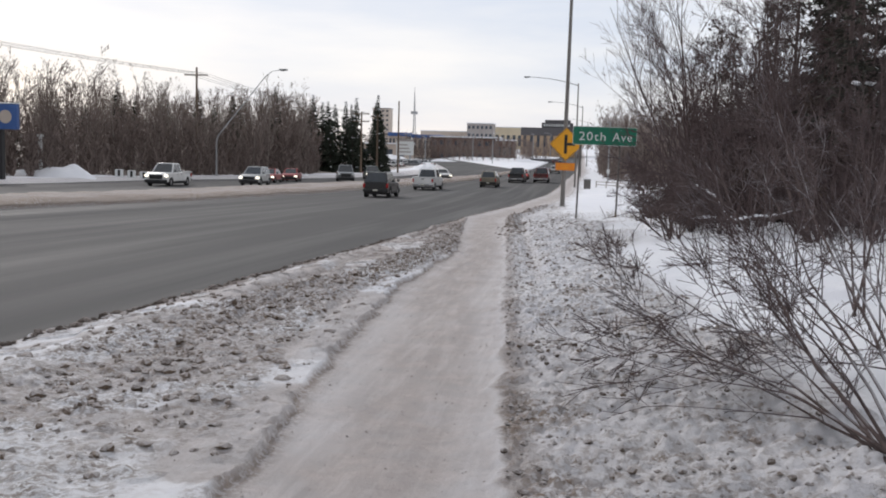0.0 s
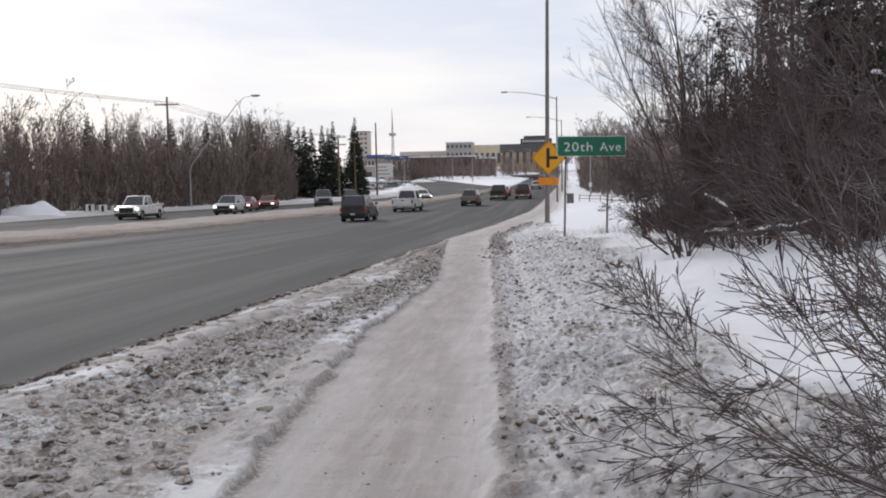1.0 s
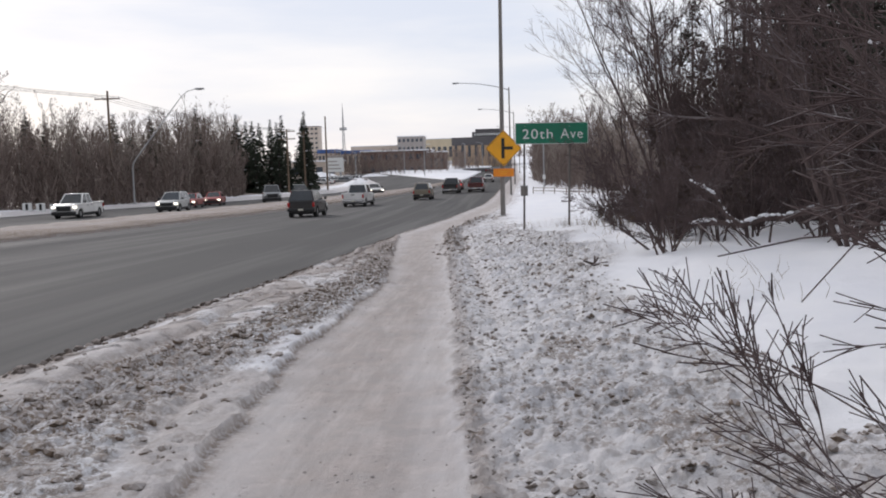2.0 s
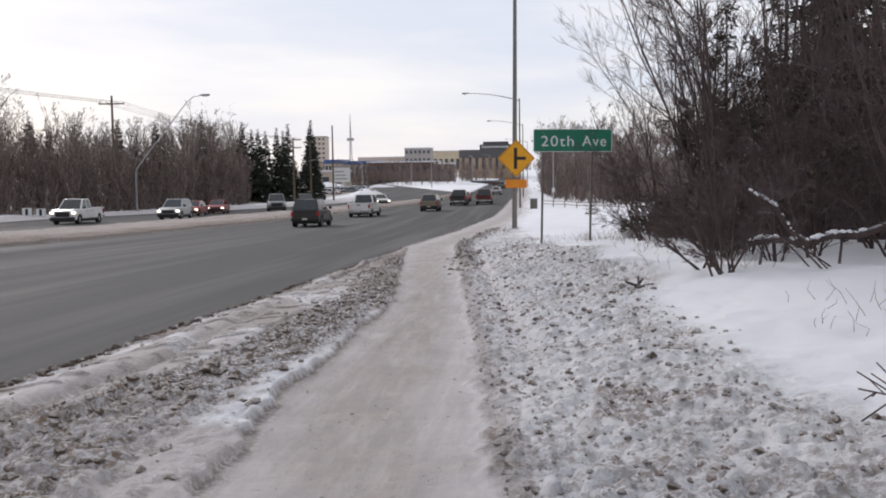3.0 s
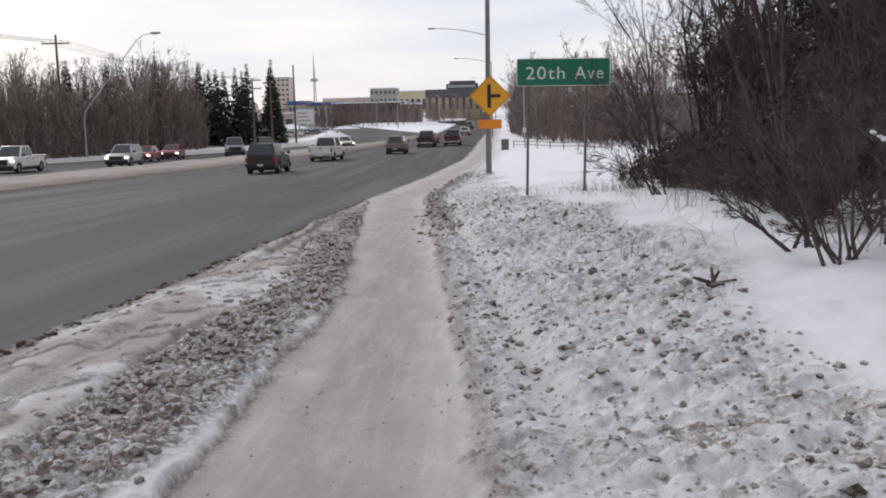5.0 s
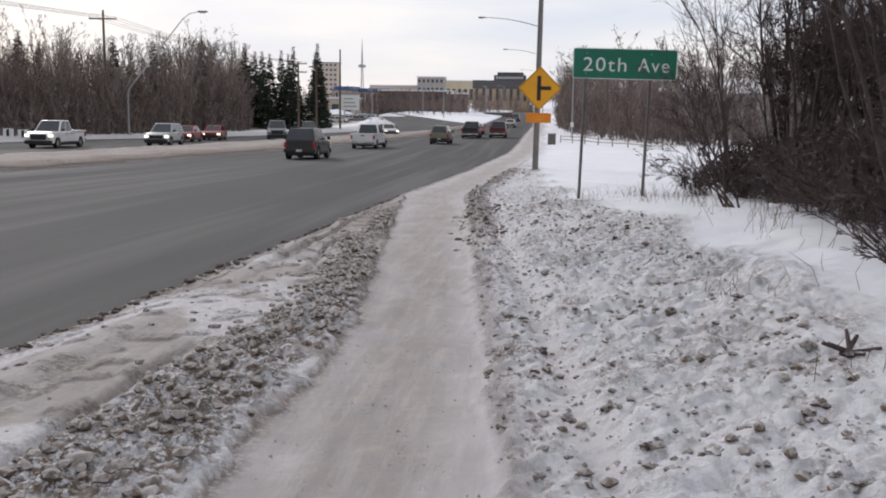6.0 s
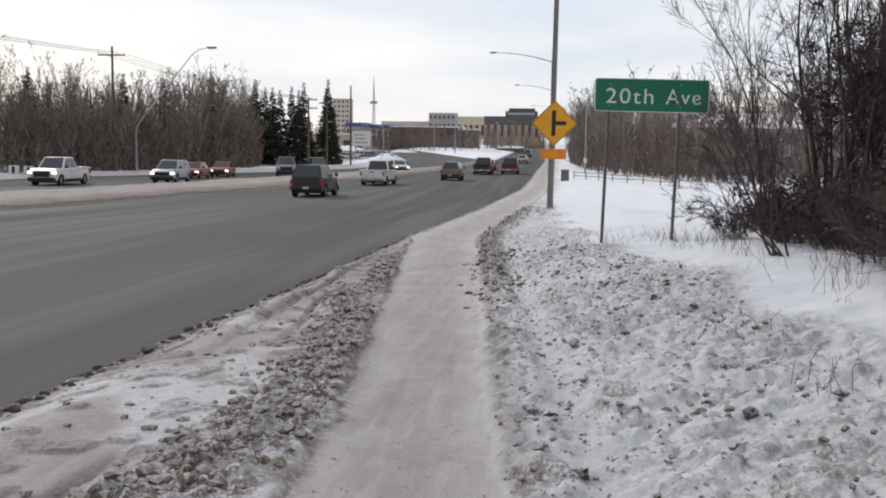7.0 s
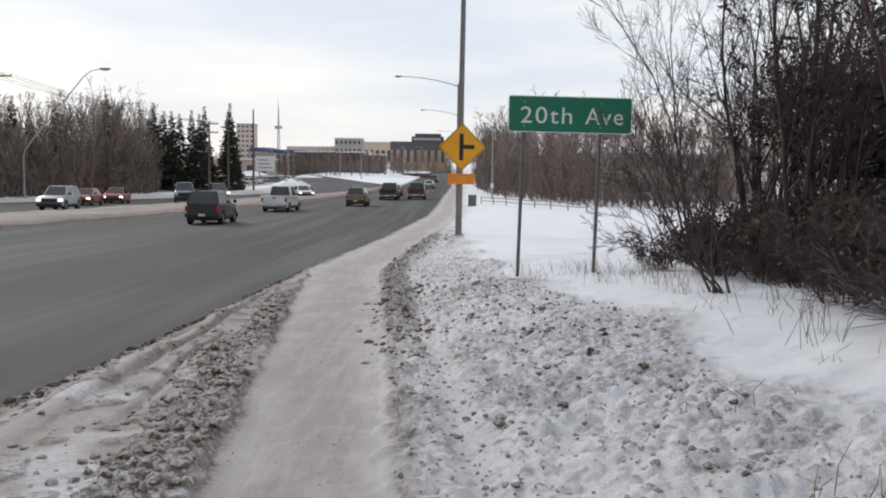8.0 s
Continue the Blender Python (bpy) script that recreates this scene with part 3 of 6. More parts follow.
def strew(n, where, size, big, heap=""):
    """n clods at spots from where(); the big ones are pieces of their own."""
    spots = [where() for _ in range(n)]
    zs = ground(np.array([p[0] for p in spots]), np.array([p[1] for p in spots]))[0]
    for (x, y), z in zip(spots, zs):
        r = size[0] + (size[1] - size[0]) * rng.random() ** 2.2
        if r > big:
            ob = new("clod", rng.choice(kinds))
            ob.parent = SHEET
            ob.matrix_world = pose(x, y, z - r * 0.12, rng.uniform(-25, 25), rng.uniform(-25, 25), rng.uniform(0, 360)) @ Matrix.Diagonal((r * rng.uniform(0.8, 1.3), r, r * rng.uniform(0.6, 0.9), 1))
        else:
            heaps[heap or ("clods" if r > 0.024 else "crumbs")].lump((x, y, z + r * 0.08), r, rng, 0.72, r > 0.024)


def in_band():
    y = 3 + 30 * rng.random() ** 0.95
    w = rng.gauss(float(lerp(y, (4, 14, 18, 22), (0.52, 0.70, 0.77, 0.81))), float(lerp(y, (4, 14, 20), (0.22, 0.11, 0.08)))) - 0.16 * (float(grain(0.0, y, 0.55, 22)) - 0.5)
    c = float(curb(y))
    return c + (float(walk_left(y)) - c) * min(max(w, 0.06), 0.97), y


def on_bank():
    y = 3 + 33 * rng.random() ** 1.1
    return float(walk_right(y)) + 0.06 + float(lerp(y, (12, 20, 27, 36), (1.85, 2.05, 2.5, 2.1))) * rng.random() ** 1.05, y


clumps = [(rng.uniform(0.15, 2.3), 7.5 + 25 * rng.random(), rng.uniform(0.06, 0.17)) for _ in range(30)]


def in_clump():
    u, y, r = rng.choice(clumps)
    y += rng.gauss(0, r)
    return float(walk_right(y)) + max(0.05, u + rng.gauss(0, r * 1.4)), y


def at_kerb():
    y = 4 + 60 * rng.random() ** 1.2
    return float(curb(y)) + rng.gauss(0.03, 0.07), y


def on_ridge():
    y = rng.uniform(26, 55)
    return float(walk_right(y)) + 0.22 + rng.gauss(0, 0.2), y


def on_strip():
    y = 3 + 30 * rng.random()
    c = float(curb(y))
    return c + (float(walk_left(y)) - c) * rng.uniform(0.05, 0.98), y


def on_walk():
    y = 3 + 25 * rng.random()
    a, b = float(walk_left(y)), float(walk_right(y))
    return a + (b - a) * rng.random(), y


def at_bank_edge():
    y = 16 + 14 * rng.random()
    return float(lerp(y, (16, 18, 21, 25, 30), (1.0, 0.8, 0.72, 0.2, 0.1))) + rng.gauss(0, 0.10), y


strew(4400, in_band, (0.008, 0.056), 0.0535)
strew(8000, on_bank, (0.006, 0.028), 1.0, "bank_crumbs")
strew(320, on_bank, (0.015, 0.046), 0.039)
strew(480, in_clump, (0.012, 0.05), 0.043)
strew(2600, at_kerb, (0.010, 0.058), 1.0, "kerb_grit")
strew(800, on_ridge, (0.015, 0.065), 0.063)
strew(900, on_strip, (0.008, 0.045), 0.0438)
strew(1300, on_walk, (0.003, 0.012), 1.0, "bank_crumbs")
strew(70, at_bank_edge, (0.014, 0.055), 0.05)
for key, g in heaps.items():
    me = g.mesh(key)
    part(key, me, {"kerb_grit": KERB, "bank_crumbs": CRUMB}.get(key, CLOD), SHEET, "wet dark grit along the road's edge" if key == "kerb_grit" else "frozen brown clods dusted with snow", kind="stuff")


# ---- signs and poles by the footway ----
def text_mesh(words, size, depth):
    cu = bpy.data.curves.new("letters", "FONT")
    cu.body, cu.size, cu.extrude, cu.align_x, cu.align_y = words, size, depth, "CENTER", "CENTER"
    cu.space_character = 1.15
    ob = new("letters", cu)
    me = bpy.data.meshes.new_from_object(ob.evaluated_get(bpy.context.evaluated_depsgraph_get()))
    bpy.data.objects.remove(ob)
    return me


def rounded(w, h, r, n=5):
    """A rounded rectangle's outline about the origin."""
    out = []
    for cx, cy, a0 in ((w / 2 - r, h / 2 - r, 0), (-w / 2 + r, h / 2 - r, 90), (-w / 2 + r, -h / 2 + r, 180), (w / 2 - r, -h / 2 + r, 270)):
        out += [(cx + r * math.cos(radians(a0 + 90 * k / n)), cy + r * math.sin(radians(a0 + 90 * k / n))) for k in range(n + 1)]
    return out


def ring(outer, inner, axis, a, b):
    n = len(outer)
    put = {"y": lambda p, w: (p[0], w, p[1])}[axis]
    v = [put(p, a) for p in outer] + [put(p, a) for p in inner] + [put(p, b) for p in outer] + [put(p, b) for p in inner]
    f = []
    for i in range(n):
        j = (i + 1) % n
        f += [(i, j, n + j, n + i), (2 * n + i, 3 * n + i, 3 * n + j, 2 * n + j), (i, 2 * n + i, 2 * n + j, j), (n + i, n + j, 3 * n + j, 3 * n + i)]
    return Geo().add(v, f)


def street_name_sign():
    s = thing("street_sign", "wide green street name sign on two posts in the snow", "road sign")
    cx, cy, cz, w, h = 1.0, 33.5, 1.985, 2.08, 0.61
    s.matrix_world = pose(cx, cy, cz, 0, 0.8, 0)
    part("panel", Geo().prism(rounded(w, h, 0.045), "y", -0.006, 0.006), M["green"], s, "green reflective panel")
    part("border", ring(rounded(w - 0.004, h - 0.004, 0.043), rounded(w - 0.03, h - 0.03, 0.035), "y", -0.0085, -0.0062), M["white"], s, "thin pale border")
    for word, wide, x in (("20th", 0.86, -0.40), ("Ave", 0.63, 0.57)):
        me = text_mesh(word, 0.33, 0.002)
        xs, ys = [v.co.x for v in me.vertices], [v.co.y for v in me.vertices]
        me.transform(Matrix.Translation((-(max(xs) + min(xs)) / 2, -(max(ys) + min(ys)) / 2, 0)))
        me.transform(Matrix.Diagonal((wide / (max(xs) - min(xs)), 0.275 / (max(ys) - min(ys)), 1, 1)))
        me.transform(pose(x, -0.0085, -0.015, 90, 0, 0))
        part("lettering", me, M["white"], s, "white letters")
    for x, lean, foot in ((-0.77, -0.03, -2.74), (0.52, -0.03, -2.67)):
        g = Geo().tube([(x + lean, 0.035, foot - 0.25), (x, 0.035, h / 2 - 0.03)], 0.03, 8)
        part("post", g, M["post"], s, "dark steel post")
        for z in (-0.2, 0.2):
            part("bolt", Geo().tube([(x, -0.012, z), (x, 0.0, z)], 0.012, 6), M["alu"], s)
    return s


street_name_sign()


def street_lamp(x, y, height, arm, label, lean=(0, 0), radius=0.11, turn=0.0):
    """A round steel pole with a bent arm over the carriageway and a flat lantern."""
    z = gz(x, y)
    s = thing("street_lamp", label, "street lamp", pose(x, y, z, 0, 0, turn))
    part("base_plate", Geo().box(-0.2, -0.2, -0.15, 0.2, 0.2, 0.06, 0.02), M["galv"], s)
    part("pole", Geo().tube([(0, 0, 0), (lean[0] * 0.5, lean[1] * 0.5, height * 0.5), (*lean, height)], [radius, radius * 0.8, radius * 0.6], 12), M["pole"], s, smooth=True)
    a, g = arm, Geo()
    x0, y0 = lean
    pts = [(x0 - a * k, y0, height - 0.25 + (0.16 * a) * (1 - (1 - k) ** 2)) for k in (0, 0.15, 0.35, 0.6, 0.85, 1.0)]
    part("arm", g.tube(pts, [0.05, 0.045, 0.04, 0.035, 0.032, 0.03], 8), M["galv"], s, smooth=True)
    e = pts[-1]
    lantern = part("lantern", Geo().box(e[0] - 0.62, e[1] - 0.13, e[2] - 0.05, e[0] + 0.08, e[1] + 0.13, e[2] + 0.08, 0.045), M["galv"], s, "flat grey lantern")
    part("lens", Geo().box(e[0] - 0.56, e[1] - 0.09, e[2] - 0.1, e[0] - 0.18, e[1] + 0.09, e[2] - 0.045, 0.02), M["white"], lantern)
    return s


near_lamp = street_lamp(-0.5, 54.6, 13.0, 4.0, "tall galvanised street lamp beside the sanded footway", (0.12, 0), 0.13)
street_lamp(0.25, 111, 11.3, 5.3, "galvanised street lamp with a long arm over the road", (0, 0), 0.11)
street_lamp(1.2, 165, 11.5, 5.0, "distant galvanised street lamp over the road", (0, 0), 0.11)
street_lamp(3.4, 262, 11.5, 5.0, "distant galvanised street lamp over the road", (0, 0), 0.11)


def warning_sign():
    s = thing("warning_sign", "yellow diamond side road warning sign bolted to the lamp pole", "road sign", pose(-0.40, 54.42, 1.78, 0, 0.6, 0))
    side, k = 1.27, math.sqrt(0.5)

    def turned(pts):
        return [((u - v) * k, (u + v) * k) for u, v in pts]
    part("panel", Geo().prism(turned(rounded(side, side, 0.07)), "y", -0.006, 0.006), M["yellow"], s, "yellow reflective panel")
    part("border", ring(turned(rounded(side - 0.05, side - 0.05, 0.06)), turned(rounded(side - 0.085, side - 0.085, 0.05)), "y", -0.0085, -0.0062), M["black"], s, "thin black border")
    part("symbol", Geo().box(-0.11, -0.0095, -0.50, 0.05, -0.0064, 0.50).box(0.05, -0.0095, -0.07, 0.46, -0.0064, 0.08), M["black"], s, "black side road symbol")
    for z in (0.275, -0.275):
        part("bracket", Geo().box(-0.12, 0.007, z - 0.025, 0.12, 0.13, z + 0.025), M["galv"], s)
    p = thing("warning_plaque", "small weathered orange plaque strapped below the diamond sign", "road sign", pose(-0.42, 54.42, 0.58, 0, 0.8, 0))
    part("panel", Geo().prism(rounded(1.02, 0.40, 0.03), "y", -0.006, 0.006), M["orange"], p, "faded orange panel")
    for z, w in ((0.05, 0.5), (-0.05, 0.36)):
        part("faded_line", Geo().box(-w / 2, -0.0085, z - 0.018, w / 2, -0.0064, z + 0.018), M["yellow"], p)
    part("bracket", Geo().box(-0.1, 0.007, -0.03, 0.1, 0.13, 0.03), M["galv"], p)


warning_sign()


def utility_pole(x, y, top, label, arms=((0.5, 2.6),), radius=0.16, lean=0.0):
    z = gz(x, y)
    s = thing("utility_pole", label, "utility pole", pose(x, y, z))
    h = top - z
    part("pole", Geo().tube([(0, 0, -0.5), (lean * 0.5, 0, h * 0.5), (lean, 0, h)], [radius, radius * 0.85, radius * 0.65], 10), M["pole_wood"], s, smooth=True)
    for down, w in arms:
        part("crossarm", Geo().box(lean - w / 2, -0.22, h - down - 0.07, lean + w / 2, -0.10, h - down + 0.07, 0.015), M["pole_wood"], s)
        for k in (-0.46, -0.18, 0.18, 0.46):
            part("insulator", Geo().tube([(lean + k * w, -0.16, h - down + 0.07), (lean + k * w, -0.16, h - down + 0.16), (lean + k * w, -0.16, h - down + 0.24)], [0.04, 0.065, 0.03], 8), M["white"], s)
    return s


utility_pole(-44.4, 114.7, 10.0, "tall weathered wooden utility pole with a crossarm before the wood", ((0.9, 2.9),), 0.17)
utility_pole(-31.2, 146, 6.2, "wooden utility pole with crossarms beside the spruces", ((0.3, 2.4), (1.4, 2.4)), 0.16)
utility_pole(-29.6, 150, 6.0, "wooden utility pole beside the spruces", ((0.4, 2.0),), 0.15)
utility_pole(-27.4, 156, 8.3, "slim dark wooden utility pole beside the spruces", (), 0.15)


def cable(a, b, sag, label):
    pts = [(a[0] + (b[0] - a[0]) * k / 14, a[1] + (b[1] - a[1]) * k / 14, a[2] + (b[2] - a[2]) * k / 14 - sag * 4 * (k / 14) * (1 - k / 14)) for k in range(15)]
    tagged(part("power_cable", Geo().tube(pts, 0.02, 4), M["cable"]), label, "cable")


for off in (-1.3, -0.5, 0.5, 1.3):
    cable((-44.4 + off, 114.54, 9.3), (-70 + off, 50, 13.5), 0.8, "thin black power cable between wooden poles")
    cable((-44.4 + off, 114.54, 9.3), (-31.2 + off * 0.8, 145.8, 6.1), 0.7, "thin black power cable between wooden poles")


def bent_lamp():
    """The lamp across the road: an upright shaft whose upper half leans out over the lanes."""
    x, y = -41.2, 112.6
    s = thing("street_lamp", "pale bent street lamp with a long slanting arm across the road", "street lamp", pose(x, y, gz(x, y)) @ Matrix.Diagonal((1.08, 1, 1.0, 1)))
    part("base_plate", Geo().box(-0.22, -0.22, -0.2, 0.22, 0.22, 0.08, 0.02), M["galv"], s)
    part("pole", Geo().tube([(0, 0, 0), (0, 0, 4.0), (0.12, 0, 4.45), (0.42, 0, 4.95)], [0.11, 0.09, 0.085, 0.08], 10), M["alu"], s, smooth=True)
    part("arm", Geo().tube([(0.42, 0, 4.95), (3.2, 0, 8.6), (5.4, 0, 11.5), (6.1, 0, 12.1), (7.0, 0, 12.3)], [0.08, 0.06, 0.045, 0.04, 0.035], 10), M["alu"], s, smooth=True)
    lantern = part("lantern", Geo().box(6.9, -0.17, 12.22, 7.8, 0.17, 12.4, 0.05), M["galv"], s, "flat grey lantern")
    part("lens", Geo().box(7.05, -0.12, 12.15, 7.6, 0.12, 12.24, 0.02), M["white"], lantern)


bent_lamp()


# ---- trees and shrubs ----
def tubes_mesh(name, lines, sides=4):
    """Many thin bent rods in one mesh; lines of (points, radii)."""
    vs, fs, k = [], [], 0
    ring = np.arange(sides)
    ca, sa = np.cos(ring * math.tau / sides), np.sin(ring * math.tau / sides)
    for pts, radii in lines:
        p = np.asarray(pts, float)
        d = np.gradient(p, axis=0)
        d /= np.linalg.norm(d, axis=1)[:, None] + 1e-9
        ref = np.array((0.0, 0.0, 1.0)) if abs(d[0, 2]) < 0.8 else np.array((1.0, 0.0, 0.0))
        u = np.cross(d, ref)
        u /= np.linalg.norm(u, axis=1)[:, None] + 1e-9
        w = np.cross(d, u)
        r = np.asarray(radii, float)[:, None, None]
        vs.append((p[:, None] + r * (u[:, None] * ca[None, :, None] + w[:, None] * sa[None, :, None])).reshape(-1, 3))
        n = len(p)
        a = (np.arange(n - 1)[:, None] * sides + ring[None]) + k
        b = (np.arange(n - 1)[:, None] * sides + (ring[None] + 1) % sides) + k
        fs.append(np.stack([a, b, b + sides, a + sides], 2).reshape(-1, 4))
        k += n * sides
    return sheet_mesh(name, np.concatenate(vs), np.concatenate(fs))


def sheet_mesh(name, v, f, smooth=True):
    me = bpy.data.meshes.new(name)
    n = f.shape[1]
    me.vertices.add(len(v))
    me.vertices.foreach_set("co", v.astype(np.float32).ravel())
    me.loops.add(f.size)
    me.loops.foreach_set("vertex_index", f.astype(np.int32).ravel())
    me.polygons.add(len(f))
    me.polygons.foreach_set("loop_start", np.arange(0, f.size, n, dtype=np.int32))
    me.update(calc_edges=True)
    if smooth:
        me.shade_smooth()
    return me


def grow(rng, lines, p, d, length, r, depth, wander=0.25, fork=(3, 5), lift=0.15, spread=(25, 55), shrink=(0.45, 0.75), level_=0, tip=0.25, low=0.25):
    """A branch and all its side branches; lines gets (points, radii, level)."""
    n = (6, 6, 3, 1)[min(level_, 3)]
    pts, rad = [p.copy()], [r]
    q = d.copy()
    for k in range(n):
        q = q + np.array([rng.gauss(0, wander), rng.gauss(0, wander), rng.gauss(0, wander) + lift]) * 0.45
        q /= np.linalg.norm(q)
        pts.append(pts[-1] + q * length / n)
        rad.append(r * (1 - (1 - tip) * (k + 1) / n))
    lines.append((pts, rad, level_))
    if depth <= 0:
        return
    for _ in range(rng.randint(*fork)):
        f = rng.uniform(low, 0.97)
        i = min(int(f * n), n - 1)
        base = pts[i] + (pts[i + 1] - pts[i]) * (f * n - i)
        along = pts[i + 1] - pts[i]
        along /= np.linalg.norm(along)
        side = np.cross(along, np.array([rng.gauss(0, 1), rng.gauss(0, 1), rng.gauss(0, 1)]))
        side /= np.linalg.norm(side) + 1e-9
        a = radians(rng.uniform(*spread))
        grow(rng, lines, base, along * math.cos(a) + side * math.sin(a), length * rng.uniform(*shrink) * (1.15 - 0.5 * f), rad[i] * rng.uniform(0.45, 0.7), depth - 1, wander, fork, lift, spread, shrink, level_ + 1, tip, low)


def withered(rng, ends, n):
    """Bunches of curled dead leaves that cling to twig ends."""
    v = []
    for c in rng.sample(ends, min(n, len(ends))):
        for _ in range(rng.randint(14, 30)):
            p = c + np.array([rng.gauss(0, 0.09), rng.gauss(0, 0.09), rng.gauss(-0.03, 0.07)])
            d = np.array([rng.gauss(0, 1), rng.gauss(0, 1), rng.gauss(-0.6, 0.8)])
            d *= rng.uniform(0.06, 0.15) / (np.linalg.norm(d) + 1e-9)
            w = np.cross(d, np.array([rng.gauss(0, 1), rng.gauss(0, 1), rng.gauss(0, 1)]))
            w *= 0.03 / (np.linalg.norm(w) + 1e-9)
            v += [p, p + d * 0.5 + w, p + d, p + d * 0.5 - w]
    return sheet_mesh("withered_leaves", np.array(v), np.arange(len(v)).reshape(-1, 4), False)


def woody(name, label, category, rng, stems, mats=("bark", "twig"), sides=(6, 4), group="", min_r=0.0022, leaves=0):
    """A shrub or bare tree from stems of (point, direction, length, radius, depth, settings)."""
    s = thing(name, label, category, group=group)
    fine = []
    for p, d, length, r, depth, kw in stems:
        lines = []
        d = np.array(d, float)
        grow(rng, lines, np.array(p, float), d / np.linalg.norm(d), length, r, depth, **kw)
        lines = [(p_, [max(x, min_r) for x in r_], lv) for p_, r_, lv in lines]
        part("stem", tubes_mesh("stem", [(p_, r_) for p_, r_, lv in lines if lv < 1], sides[0]), M[mats[0]], s)
        fine += [(p_, r_) for p_, r_, lv in lines if lv >= 1]
    part("crown", tubes_mesh("crown", fine, sides[1]), M[mats[1]], s, kind="stuff")
    if leaves:
        part("withered_leaves", withered(rng, [p_[-1] for p_, r_ in fine if p_[-1][2] > 0.5], leaves), M["dead_leaf"], s, "dark withered leaves in bunches", kind="stuff")
    return s


def spruce(label, rng, height, radius, needle="needle", fine=1.0, group="", snow=0.0, bare=0.06, sparse=0.0):
    """A spruce: trunk, drooping boughs set with tufts of needles, and snow lying on some boughs."""
    s = thing("spruce_tree", label, "tree", group=group)
    part("trunk", Geo().tube([(0, 0, -0.3), (0, 0, height * 0.5), (0, 0, height * 0.97)], [height * 0.013 + 0.03, height * 0.009, 0.015], 8), M["bark"], s, smooth=True)
    boughs, v, caps = [], [], []
    z = height * bare
    while z < height * 0.985:
        f = 1 - z / height
        reach = radius * (f ** 1.05) * rng.uniform(0.62, 1.15) + 0.06
        for k in range(rng.randint(4, 6)):
            if rng.random() < sparse:
                continue
            a = rng.uniform(0, math.tau)
            r = reach * rng.uniform(0.6, 1.1)
            out = np.array([math.cos(a), math.sin(a), 0.0])
            pts = [np.array([0, 0, z]) + out * r * t + np.array([0, 0, r * (-0.42 * t + 0.22 * t * t + (0.18 if f < 0.3 else 0) * t)]) for t in (0, 0.35, 0.7, 1.0)]
            boughs.append((pts, [0.012 + r * 0.012, 0.01 + r * 0.007, 0.006 + r * 0.003, 0.004]))
            side = np.array([-math.sin(a), math.cos(a), 0.0])
            for _ in range(int((6 + r * 9) * fine)):
                t = rng.uniform(0.12, 1.05)
                i = min(int(t * 3), 2)
                c = pts[i] + (pts[i + 1] - pts[i]) * (t * 3 - i)
                c = c + side * rng.gauss(0, 0.10 + 0.17 * r * (1 - t * 0.6)) + np.array([0, 0, rng.gauss(-0.03, 0.05)])
                ln = rng.uniform(0.16, 0.34) * (0.7 + 0.25 * min(r, 2.0)) * (1.0 if fine > 1.2 else 0.5 + 1.4 * min(1.0, f * 3.5))
                d = out * rng.uniform(0.4, 1) + side * rng.gauss(0, 0.7) + np.array([0, 0, rng.gauss(-0.35, 0.3)])
                d = d / np.linalg.norm(d) * ln
                w = np.cross(d, np.array([rng.gauss(0, 1), rng.gauss(0, 1), rng.gauss(0, 1)]))
                w = w / (np.linalg.norm(w) + 1e-9) * ln * (0.17 if fine > 1.2 else 0.24)
                v += [c, c + d * 0.45 + w, c + d, c + d * 0.45 - w]
            if snow and rng.random() < snow:
                caps.append(pts[1] * 0.3 + pts[2] * 0.7 + np.array([0, 0, 0.06]))
        z += height * rng.uniform(0.016, 0.028) * (0.7 + 0.5 * f) / max(0.7, min(fine, 1.3))
    part("bough_frame", tubes_mesh("bough_frame", boughs, 3), M["bough"], s, kind="stuff")
    part("foliage", sheet_mesh("foliage", np.array(v), np.arange(len(v)).reshape(-1, 4), False), M[needle], s, kind="stuff")
    if caps:
        g = Geo()
        for c in caps:
            g.lump(c, rng.uniform(0.10, 0.26) * min(1.6, height / 8), rng, 0.35)
        part("snow_load", g, M["fresh"], s, "small clumps of snow on the boughs", smooth=True, kind="stuff")
    return s


def place(ob, x, y, turn=0.0, scale=1.0, sink=0.05, lean=0.0):
    ob.matrix_world = pose(x, y, gz(x, y) - sink, lean, 0, turn) @ Matrix.Diagonal((scale, scale, scale, 1))
    return ob


def again(ob, x, y, turn=0.0, scale=1.0, sink=0.05, lean=0.0):
    c = copy_thing(ob, Matrix.Identity(4))
    return place(c, x, y, turn, scale, sink, lean)


# the wood across the road: far trunks and twigs that nobody could count
def blades_mesh(name, ends, radii):
    """Far twigs, each one thin tapered sliver."""
    p, q = ends[:, 0], ends[:, 1]
    d = q - p
    ref = np.random.default_rng(5).normal(size=p.shape)
    side = np.cross(d, ref)
    side /= np.linalg.norm(side, axis=1)[:, None] + 1e-9
    v = np.stack([p - side * radii[:, :1], p + side * radii[:, :1], q + side * radii[:, 1:], q - side * radii[:, 1:]], 1).reshape(-1, 3)
    return sheet_mesh(name, v, np.arange(len(v)).reshape(-1, 4), False)


